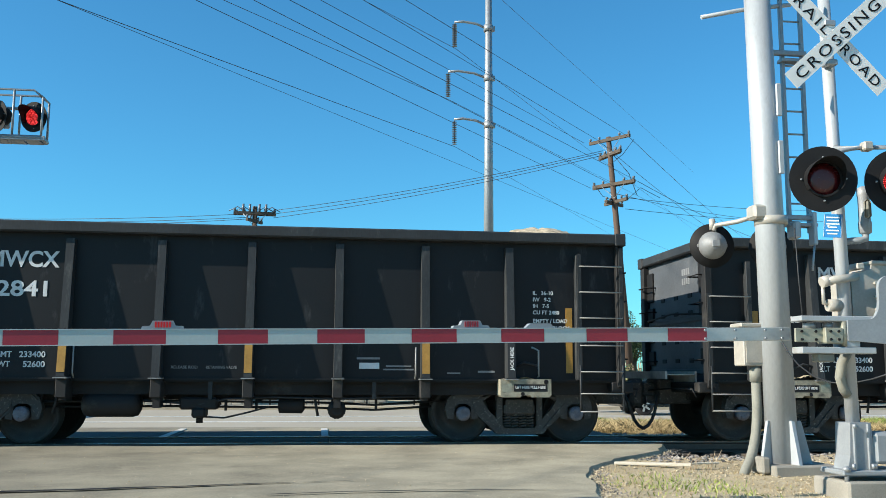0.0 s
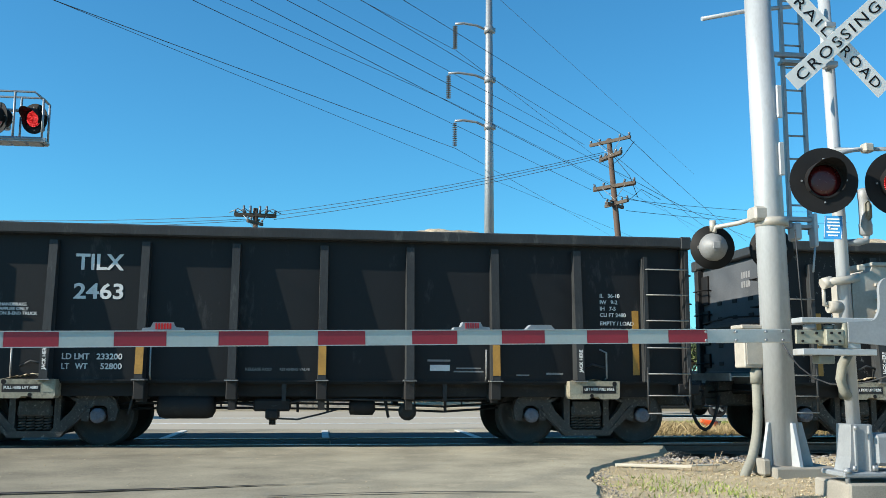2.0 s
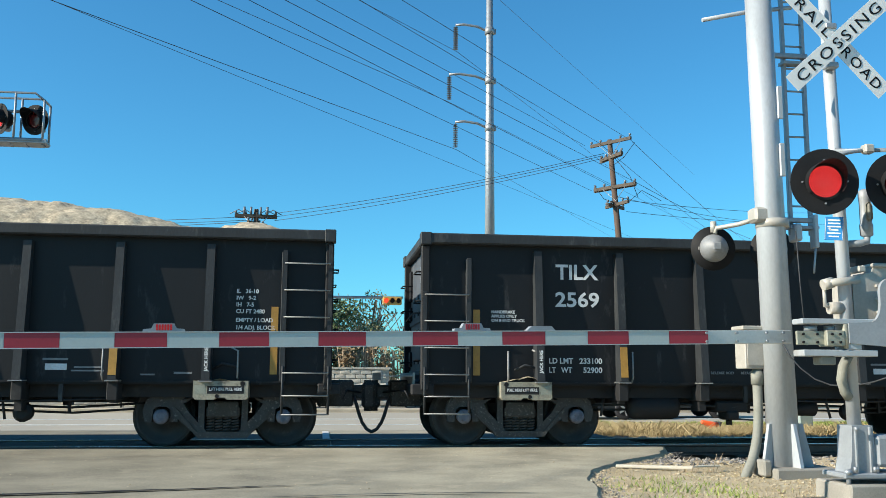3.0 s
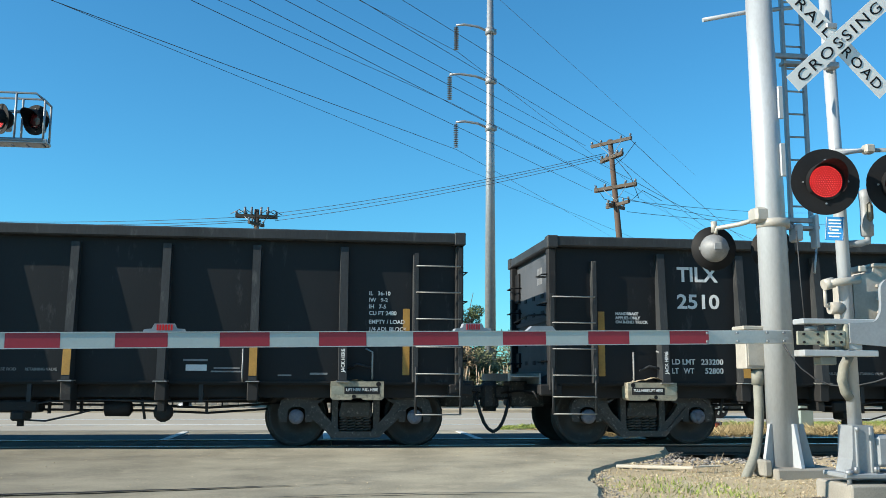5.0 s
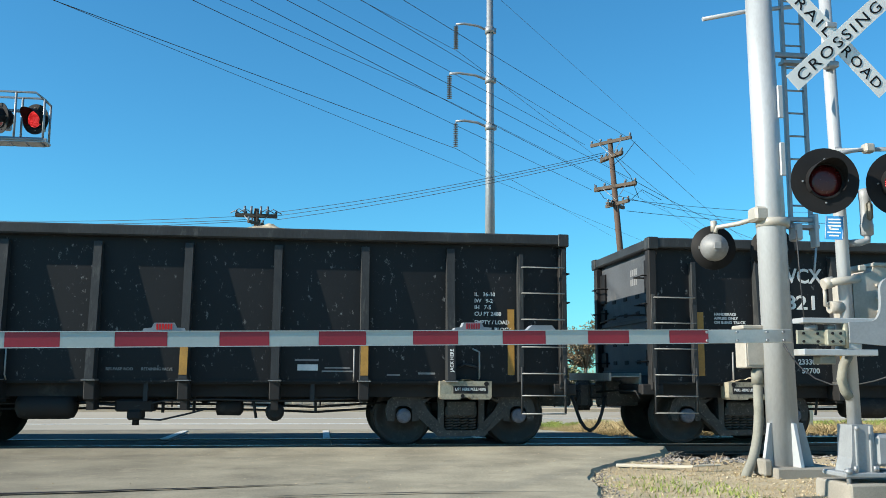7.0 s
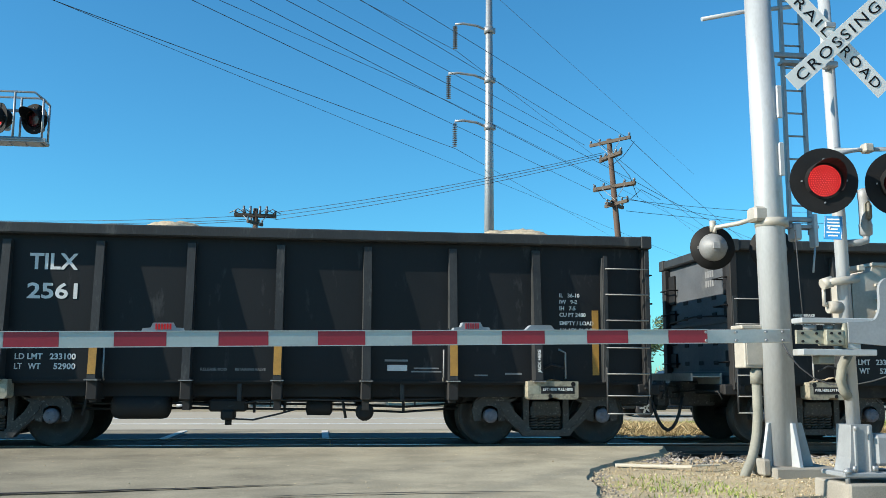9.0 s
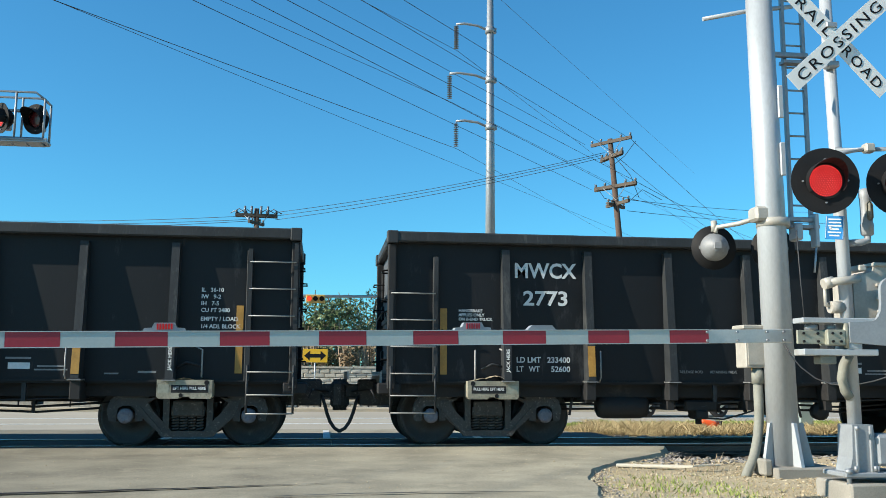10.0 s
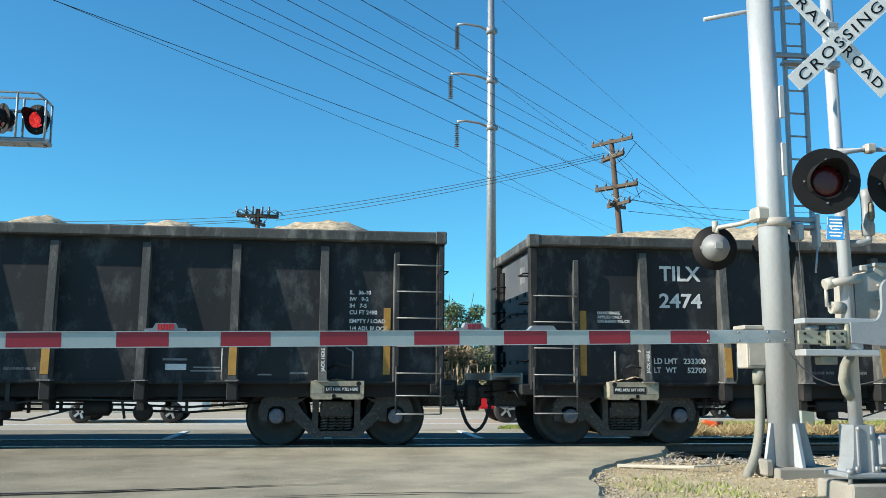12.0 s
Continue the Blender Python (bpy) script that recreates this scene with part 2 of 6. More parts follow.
# ---- mesh helpers ----
def box(bm, x0, x1, y0, y1, z0, z1, m=None, bevel=0.0):
    v = [bm.verts.new(p) for p in ((x0, y0, z0), (x1, y0, z0), (x1, y1, z0), (x0, y1, z0), (x0, y0, z1), (x1, y0, z1), (x1, y1, z1), (x0, y1, z1))]
    f = [bm.faces.new([v[i] for i in q]) for q in ((3, 2, 1, 0), (4, 5, 6, 7), (0, 1, 5, 4), (1, 2, 6, 5), (2, 3, 7, 6), (3, 0, 4, 7))]
    if bevel:
        r = bmesh.ops.bevel(bm, geom=list({e for q in f for e in q.edges}), offset=bevel, segments=1, affect="EDGES")
        v = list({w for q in r["faces"] for w in q.verts} | {w for w in v if w.is_valid})
    if m is not None:
        bmesh.ops.transform(bm, matrix=m, verts=v)
    return v


def cyl(bm, p0, p1, r0, r1=None, seg=12, caps=True):
    r1 = r0 if r1 is None else r1
    p0, p1 = Vector(p0), Vector(p1)
    q = (p1 - p0).to_track_quat("Z", "Y")
    ra, rb = [], []
    for i in range(seg):
        a = 2 * math.pi * i / seg
        d = q @ Vector((math.cos(a), math.sin(a), 0))
        ra.append(bm.verts.new(p0 + d * r0)); rb.append(bm.verts.new(p1 + d * r1))
    for i in range(seg):
        j = (i + 1) % seg
        bm.faces.new((ra[i], ra[j], rb[j], rb[i])).smooth = True
    if caps:
        bm.faces.new(ra[::-1]); bm.faces.new(rb)
    return ra + rb


def tube(bm, pts, r, seg=8):
    pts = [Vector(p) for p in pts]
    rings = []
    for i, p in enumerate(pts):
        d = (pts[min(i + 1, len(pts) - 1)] - pts[max(i - 1, 0)]).normalized()
        side = d.cross(Vector((0.123, 0.97, 0.21))).normalized()
        up = d.cross(side)
        rings.append([bm.verts.new(p + (side * math.cos(2 * math.pi * k / seg) + up * math.sin(2 * math.pi * k / seg)) * r) for k in range(seg)])
    for a, b in zip(rings, rings[1:]):
        for k in range(seg):
            bm.faces.new((a[k], a[(k + 1) % seg], b[(k + 1) % seg], b[k])).smooth = True
    bm.faces.new(rings[0][::-1]); bm.faces.new(rings[-1])


def prism(bm, poly, y0, y1):
    """A polygon in x and z, drawn out from y0 to y1."""
    a, b = [bm.verts.new((x, y0, z)) for x, z in poly], [bm.verts.new((x, y1, z)) for x, z in poly]
    bm.faces.new(a); bm.faces.new(b[::-1])
    for i in range(len(poly)):
        j = (i + 1) % len(poly)
        bm.faces.new((a[j], a[i], b[i], b[j]))
    return a + b


def lathe(bm, profile, m=None, seg=24, ring=False, smooth=True):
    """Radius and z pairs turned round z."""
    rings, made = [], []
    for r, z in profile:
        rings.append([bm.verts.new((r * math.cos(2 * math.pi * k / seg), r * math.sin(2 * math.pi * k / seg), z)) for k in range(seg)])
        made += rings[-1]
    for a, b in zip(rings, rings[1:] + (rings[:1] if ring else [])):
        for k in range(seg):
            bm.faces.new((a[k], a[(k + 1) % seg], b[(k + 1) % seg], b[k])).smooth = smooth
    if not ring:
        bm.faces.new(rings[0][::-1]); bm.faces.new(rings[-1])
    if m is not None:
        bmesh.ops.transform(bm, matrix=m, verts=made)
    return made


def mesh_of(name, bm, material, fix=True):
    if fix:
        bmesh.ops.recalc_face_normals(bm, faces=bm.faces)
    me = bpy.data.meshes.new(name)
    bm.to_mesh(me)
    bm.free()
    me.materials.append(material)
    return me


def part(name, bm, material, parent, label="", m=None):
    me = bm if isinstance(bm, bpy.types.Mesh) else mesh_of(name, bm, material)
    ob = new(name, me)
    ob.parent = parent
    if m is not None:
        ob.matrix_basis = m
    return tagged(ob, label) if label else ob


def thing(name, m, label, category, group="", kind=""):
    ob = new(name)
    ob.empty_display_size = 0.2
    ob.matrix_basis = m
    return tagged(ob, label, category, group, kind)


def solid(name, bm, material, label, category, kind="", group="", m=None):
    ob = new(name, mesh_of(name, bm, material))
    if m is not None:
        ob.matrix_basis = m
    return tagged(ob, label, category, group, kind)


def lettering(text, height, material, depth=0.003, width=None, align="LEFT", bold=0.03, space=1.0):
    """A mesh of the words, in x and z, facing -y, standing on z = 0."""
    c = bpy.data.curves.new("words", "FONT")
    c.body, c.size, c.extrude, c.align_x, c.resolution_u = text, height / 0.72, depth, align, 3
    c.offset, c.space_character = height * bold, space
    ob = new("words", c)
    bpy.context.view_layer.update()
    me = bpy.data.meshes.new_from_object(ob.evaluated_get(bpy.context.evaluated_depsgraph_get()))
    bpy.data.objects.remove(ob)
    xs = [v.co.x for v in me.vertices]
    k = width / (max(xs) - min(xs)) if width else 1.0
    x0 = min(xs) if width else 0.0
    me.transform(Matrix(((k, 0, 0, -x0 * k), (0, 0, -1, 0), (0, 1, 0, 0), (0, 0, 0, 1))))
    me.materials.append(material)
    return me


# ---- the ground, the road and the track ----
YC = 15.52                       # middle of the track
ROAD_Z = -0.03


def ground_height(x, y):
    z = -0.10 + 0.035 * noise.noise((x * 0.7, y * 0.7, 0.0)) + 0.02 * noise.noise((x * 2.3, y * 2.3, 4.0))
    ditch = max(0.0, 1 - abs(y - YC) / 2.4) if x > 4.6 else 0.0
    ditch = min(1.0, ditch * 3) * min(1.0, max(0.0, (x - 4.6) / 0.9))
    z -= 0.22 * min(1.0, max(0.0, (y - 18.0) / 8.0))
    far = min(1.0, max(0.0, (math.hypot(x, y - 15) - 60) / 60))
    return (z - 0.24 * ditch) * (1 - far) - 0.35 * far


def steps(lo, hi, step, reach):
    inner = list(np.arange(lo, hi + step / 2, step))
    out = [reach ** k for k in (0.55, 0.66, 0.78, 0.9, 1.0)]
    return [lo - v for v in out[::-1]] + inner + [hi + v for v in out]


def sheet(xs, ys, height):
    b = bmesh.new()
    grid = [[b.verts.new((x, y, height(x, y))) for y in ys] for x in xs]
    for i in range(len(xs) - 1):
        for j in range(len(ys) - 1):
            b.faces.new((grid[i][j], grid[i + 1][j], grid[i + 1][j + 1], grid[i][j + 1])).smooth = True
    return b


# the asphalt lies over the ground sheet, which dips under it
def road_right(y):
    pts = [(-30, 2.5), (8.0, 2.55), (8.6, 2.62), (10.0, 2.88), (11.2, 3.26), (11.9, 3.75), (12.6, 4.3), (13.3, 4.9), (14.3, 5.35), (16.6, 5.4), (17.6, 5.2), (20.9, 4.0), (21.2, 4.0)]
    return float(np.interp(y, [p[0] for p in pts], [p[1] for p in pts]))


def far_road(y):
    """The road falls away from the track to the road across."""
    return ROAD_Z - 0.32 * min(1.0, max(0.0, (y - 19.5) / 6.5))


def grass_edge(x):
    """Near and far limit in y of the grass beyond the track, at x."""
    near = 18.5 if x > 5.3 else 18.5 + (5.3 - x) * 3.0
    return near, float(np.interp(x, [4.5, 5.2, 7.0, 14.0, 40], [24.0, 26.0, 27.0, 28.0, 28.5]))


def in_grass(x, y):
    return x > 4.5 and grass_edge(x)[0] < y < grass_edge(x)[1]


def under_road(x, y):
    z = ground_height(x, y)
    on = (y < 21.5 and -13 < x < road_right(y) - 0.3) or (20.5 < y < 38.5 and x < 160)
    return min(z, far_road(y) - 0.12) if on and not in_grass(x, y) else z


solid("ground", sheet(steps(-16, 20, 0.3, 1500), steps(2, 42, 0.3, 1500), under_road), GROUND, "dry sandy ground with sparse grass and stones", "ground", "structure")

# the near road, with a ragged right edge
bm = bmesh.new()
rows = []
ys = list(np.arange(-30, 6, 3.0)) + list(np.arange(6, 21.3, 0.15))
for y in ys:
    xr = road_right(y) + 0.10 * noise.noise((0, y * 1.1, 3)) + 0.05 * noise.noise((0, y * 4.0, 7))
    line = []
    for k in range(25):
        x = -13 + (xr + 13) * k / 24
        hump = -0.05 * min(1.0, (13.2 - y) / 5) if y < 13.2 else 0.07 * max(0.0, 1 - abs(y - 14.1) / 0.55)
        line.append(bm.verts.new((x, y, far_road(y) + hump * 0.6 + 0.008 * noise.noise((x * 0.6, y * 0.6, 1)))))
    line.append(bm.verts.new(line[-1].co))
    line.append(bm.verts.new((xr + 0.09, y, far_road(y) - 0.11)))
    rows.append(line)
for a, b in zip(rows, rows[1:]):
    for k in (*range(24), 25):
        bm.faces.new((a[k], a[k + 1], b[k + 1], b[k])).smooth = True
solid("road", bm, ASPHALT, "worn grey asphalt road up to the crossing, with a broken edge", "road", "structure")

bm = bmesh.new()
near_side = [(-150, 21.2), (-13, 21.2), (4.0, 21.2), (4.5, 24.1), (5.2, 26.1), (7.0, 27.1), (14.0, 28.1), (40, 28.6), (150, 28.6)]
lines = [[bm.verts.new((x, y + (38.0 - y) * f, far_road(y + (38.0 - y) * f) - 0.003)) for f in (0, 0.08, 0.16, 0.24, 0.32, 0.6, 1.0)] for x, y in near_side]
for a, b in zip(lines, lines[1:]):
    for k in range(6):
        bm.faces.new((a[k], b[k], b[k + 1], a[k + 1])).smooth = True
solid("road_across", bm, FAR_ASPHALT, "pale sunlit asphalt of the road across", "road", "structure")
bm = bmesh.new()
box(bm, -150, 150, 38.0, 38.3, -0.5, -0.20, bevel=0.03)
solid("kerb", bm, KERB, "long pale concrete kerb of the road across", "kerb", "structure")
bm = bmesh.new()
box(bm, -150, 150, 38.3, 40.1, -0.5, -0.22)
solid("pavement", bm, CONCRETE, "pale concrete pavement behind the kerb", "pavement", "structure")


def ribbon(name, pts, material, label, z, category="marking"):
    b = bmesh.new()
    prev = None
    for x, y, w in pts:
        cur = (b.verts.new((x, y - w / 2, z)), b.verts.new((x, y + w / 2, z)))
        if prev:
            b.faces.new((prev[0], cur[0], cur[1], prev[1]))
        prev = cur
    return solid(name, b, material, label, category, "structure")


def mark(x0, x1, y0, y1, label):
    b = bmesh.new()
    lift = 0.018 if y0 < 18 else 0.006
    z0, z1 = far_road(y0) + lift, far_road(y1) + 0.010
    for v in box(b, x0, x1, y0, y1, -0.012, 0.004):
        v.co.z += z0 if v.co.y < (y0 + y1) / 2 else z1
    return solid("lane_marking", b, PAINT_MARK, label, "road marking", "structure", "lane markings")


for x in (-2.6, 0.12, 2.78):
    mark(x - 0.06, x + 0.06, 16.45, 19.0, "worn white lane line across the crossing")
# strips kept inside the train's shadow; their dark colour deepens it
panel_at = [(14.86, 16.16), (16.36, 18.1)]
crossing = thing("crossing_surface", pose(0, 0, 0), "level crossing panels coloured dark to deepen the train's shadow", "crossing", kind="structure")
for y0, y1 in panel_at:
    for k in range(7):
        b = bmesh.new(); box(b, -12.8 + 2.6 * k, min(-10.22 + 2.6 * k, 5.3), y0, y1, -0.12, ROAD_Z + 0.013, bevel=0.008)
        part("panel", b, CROSSING, crossing)
def crack(pts, width):
    """A thin black line on the asphalt through the given points, thickest in its middle and tapering out."""
    line = []
    xs, ys = [p[0] for p in pts], [p[1] for p in pts]
    for i in range(41):
        x = xs[0] + (xs[-1] - xs[0]) * i / 40
        line.append((x, float(np.interp(x, xs, ys)) + 0.02 * noise.noise((x * 2.1, width * 50, 0)), width * (0.15 + 0.85 * math.sin(math.pi * min(1, i / 40 + 0.12)) ** 0.6) * (0.8 + 0.5 * noise.noise((x * 5, 3, width)))))
    return ribbon("crack_sealant", line, DARK_LINE, "thin black line across the asphalt", ROAD_Z - 0.010, "crack")


crack([(-5.0, 8.85), (-2.93, 9.28), (-1.29, 9.56), (0.0, 9.86), (0.36, 9.93)], 0.13)
# the gate arm's shadow, drawn on the road as a black ribbon
crack([(-0.5, 8.86), (0.3, 9.0), (0.98, 9.05), (2.34, 8.97), (2.56, 8.8)], 0.06)
for y, w in ((28.2, 0.14), (31.8, 0.14)):
    mark(-60, 60, y, y + w, "faded lane line of the road across")

# the track
SLEEPERS = list(np.arange(5.75, 40, 0.52))
track = thing("railway_track", pose(0, 0, 0), "rusty steel rails on timber sleepers across the road", "track", kind="structure")
for y in (YC - 0.755, YC + 0.755):
    b = bmesh.new()
    prism_poly = [(-0.07, -0.17), (0.07, -0.17), (0.07, -0.15), (0.012, -0.13), (0.012, -0.045), (0.036, -0.03), (0.036, -0.004), (-0.036, -0.004), (-0.036, -0.03), (-0.012, -0.045), (-0.012, -0.13), (-0.07, -0.15)]
    va = [b.verts.new((-250, y + px, pz)) for px, pz in prism_poly]
    vb = [b.verts.new((250, y + px, pz)) for px, pz in prism_poly]
    for i in range(12):
        j = (i + 1) % 12
        b.faces.new((va[i], va[j], vb[j], vb[i]))
    rail = part("rail", b, RAIL, track)
    b = bmesh.new()
    box(b, -250, 250, y - 0.03, y + 0.03, -0.003, 0.0)
    part("running_face", b, RAILTOP, rail, "bright worn running face")
b = bmesh.new(); box(b, -0.11, 0.11, -1.3, 1.3, -0.33, -0.172, bevel=0.012)
sleeper = mesh_of("sleeper", b, WOOD)
for x in SLEEPERS:
    part("sleeper", sleeper, None, track, m=pose(x, YC, 0, 0, 0, random.uniform(-1, 1)))


# ---- the train ----
PITCH_CARS, HALF, SIDE = 12.747, 5.71, 1.39
RIBS = [-3.9, -2.6, -1.3, 0.0, 1.3, 2.6, 3.9]
WHEEL_R = 0.457


def rib_mesh(paint):
    """A side stiffener that stands out further towards its foot; the sheet is at y = 0."""
    b = bmesh.new()
    w = 0.065
    for z0, z1, d0, d1 in ((1.0, 2.99, 0.25, 0.10), (0.985, 1.0, 0.26, 0.26)):
        v = [b.verts.new(p) for p in ((-w, 0.02, z0), (w, 0.02, z0), (w * 0.9, -d0, z0), (-w * 0.9, -d0, z0), (-w, 0.02, z1), (w, 0.02, z1), (w * 0.9, -d1, z1), (-w * 0.9, -d1, z1))]
        for q in ((3, 2, 1, 0), (4, 5, 6, 7), (0, 1, 5, 4), (1, 2, 6, 5), (2, 3, 7, 6), (3, 0, 4, 7)):
            b.faces.new([v[i] for i in q])
    box(b, -0.085, 0.085, -0.263, 0.02, 0.985, 1.0)
    return mesh_of("rib", b, paint)


def sideframe_mesh():
    """The cast frame of a four-wheel truck, two axles 1.778 m apart, seen from the side; y from 0 (outer) to 0.14."""
    b = bmesh.new()
    prism(b, [(-0.60, 0.70), (-0.42, 0.86), (0.42, 0.86), (0.60, 0.70), (0.42, 0.74), (-0.42, 0.74)], 0, 0.15)
    for s in (-1, 1):
        prism(b, [(s * 1.03, 0.37), (s * 1.13, 0.38), (s * 1.165, 0.54), (s * 1.12, 0.69), (s * 1.02, 0.775), (s * 0.86, 0.81), (s * 0.50, 0.815), (s * 0.46, 0.72), (s * 0.60, 0.63), (s * 0.66, 0.50), (s * 0.66, 0.38), (s * 0.755, 0.37), (s * 0.765, 0.56), (s * 0.83, 0.60), (s * 0.95, 0.60), (s * 1.01, 0.56)], 0.0, 0.15)
        prism(b, [(s * 1.10, 0.66), (s * 1.01, 0.745), (s * 0.86, 0.775), (s * 0.62, 0.785), (s * 0.62, 0.755), (s * 0.86, 0.745), (s * 0.99, 0.715), (s * 1.07, 0.64)], -0.022, 0.0)
        prism(b, [(s * 0.70, 0.60), (s * 0.66, 0.56), (s * 0.33, 0.19), (s * 0.38, 0.185), (s * 0.72, 0.55)], -0.028, -0.01)
        prism(b, [(s * 0.74, 0.66), (s * 0.74, 0.50), (s * 0.36, 0.16), (s * 0.24, 0.14), (s * 0.24, 0.25), (s * 0.50, 0.52), (s * 0.60, 0.68)], -0.01, 0.15)
        prism(b, [(s * 0.72, 0.55), (s * 0.72, 0.38), (s * 0.65, 0.38), (s * 0.63, 0.5)], 0.02, 0.15)
        prism(b, [(s * 0.36, 0.80), (s * 0.27, 0.80), (s * 0.27, 0.22), (s * 0.36, 0.24)], -0.005, 0.15)
    prism(b, [(-0.42, 0.21), (-0.36, 0.145), (0.36, 0.145), (0.42, 0.21), (0.32, 0.235), (-0.32, 0.235)], -0.03, 0.17)
    return mesh_of("side_frame", b, CAST)


def rim_mesh():
    """The worn bright edge of a wheel, proud of its plate."""
    b = bmesh.new()
    tube(b, [(0.44 * math.cos(2 * math.pi * k / 36), -0.066, 0.44 * math.sin(2 * math.pi * k / 36)) for k in range(37)], 0.011, 6)
    return mesh_of("rim", b, RIM)


def spring_mesh():
    b = bmesh.new()
    pts = [(0.055 * math.cos(a * 0.7), 0.055 * math.sin(a * 0.7), 0.235 + 0.21 * a / 44) for a in range(45)]
    tube(b, pts, 0.0155, 5)
    return mesh_of("spring", b, CAST)


def build_wheelset():
    """Axle along y through the origin, with two wheels."""
    b = bmesh.new()
    cyl(b, (0, -0.9, 0), (0, 0.9, 0), 0.085, seg=14)
    axle = mesh_of("wheelset", b, WHEEL)
    b = bmesh.new()
    lathe(b, [(0.10, -0.075), (0.14, -0.075), (0.15, -0.03), (0.33, -0.015), (0.385, -0.065), (0.455, -0.07), (0.462, 0.03), (0.488, 0.048), (0.488, 0.07), (0.39, 0.07), (0.33, 0.03), (0.14, 0.07), (0.10, 0.07)], pose(0, 0, 0, -90, 0, 0), 40)
    wheel = mesh_of("wheel", b, WHEEL)
    b = bmesh.new()
    lathe(b, [(0.105, -0.03), (0.112, 0.10), (0.10, 0.13), (0.05, 0.135)], pose(0, 0, 0, 90, 0, 0), 18)
    for k in range(3):
        a = 2 * math.pi * k / 3
        cyl(b, (0.062 * math.cos(a), -0.13, 0.062 * math.sin(a)), (0.062 * math.cos(a), -0.155, 0.062 * math.sin(a)), 0.018, seg=6)
    cap = mesh_of("bearing_cap", b, CAP)
    return axle, wheel, cap


def rod(name, pts, r, material, parent, label=""):
    b = bmesh.new()
    tube(b, pts, r, 6)
    return part(name, b, material, parent, label)


def ladder_on_side(car, x0, x1, zs, side, brackets):
    b = bmesh.new()
    y = -side * 1.53
    for x, top in ((x0, max(zs) + brackets[0]), (x1, max(zs) + brackets[1])):
        box(b, x - 0.03, x + 0.03, min(y, y + side * 0.03), max(y, y + side * 0.03), 0.98, top)
        tube(b, [(x, y, 1.2), (x, y, min(zs))], 0.018, 6)
    stile = part("ladder", b, RIB, car, "steel side ladder")
    b = bmesh.new()
    tube(b, [(-abs(x1 - x0) / 2, 0.0, 0), (-abs(x1 - x0) / 2, -0.05, 0), (abs(x1 - x0) / 2, -0.05, 0), (abs(x1 - x0) / 2, 0.0, 0)], 0.0105, 6)
    rung = mesh_of("rung", b, RUNG)
    for z in zs:
        part("rung", rung, None, stile, m=pose((x0 + x1) / 2, y + (0.02 if side > 0 else -0.02), z, 0, 0, 0 if side > 0 else 180))


b = bmesh.new(); box(b, -0.095, 0.095, -0.272, 0.0, 0.972, 0.984)
FOOT_MESH = mesh_of("foot_plate", b, RUNG)
RIB_MESH, RIB_MESH_DUSTY, FRAME_MESH, SPRING_MESH = rib_mesh(RIB), rib_mesh(RIB_DUSTY), sideframe_mesh(), spring_mesh()
RIM_MESH = rim_mesh()
AXLE_MESH, WHEEL_MESH, CAP_MESH = build_wheelset()


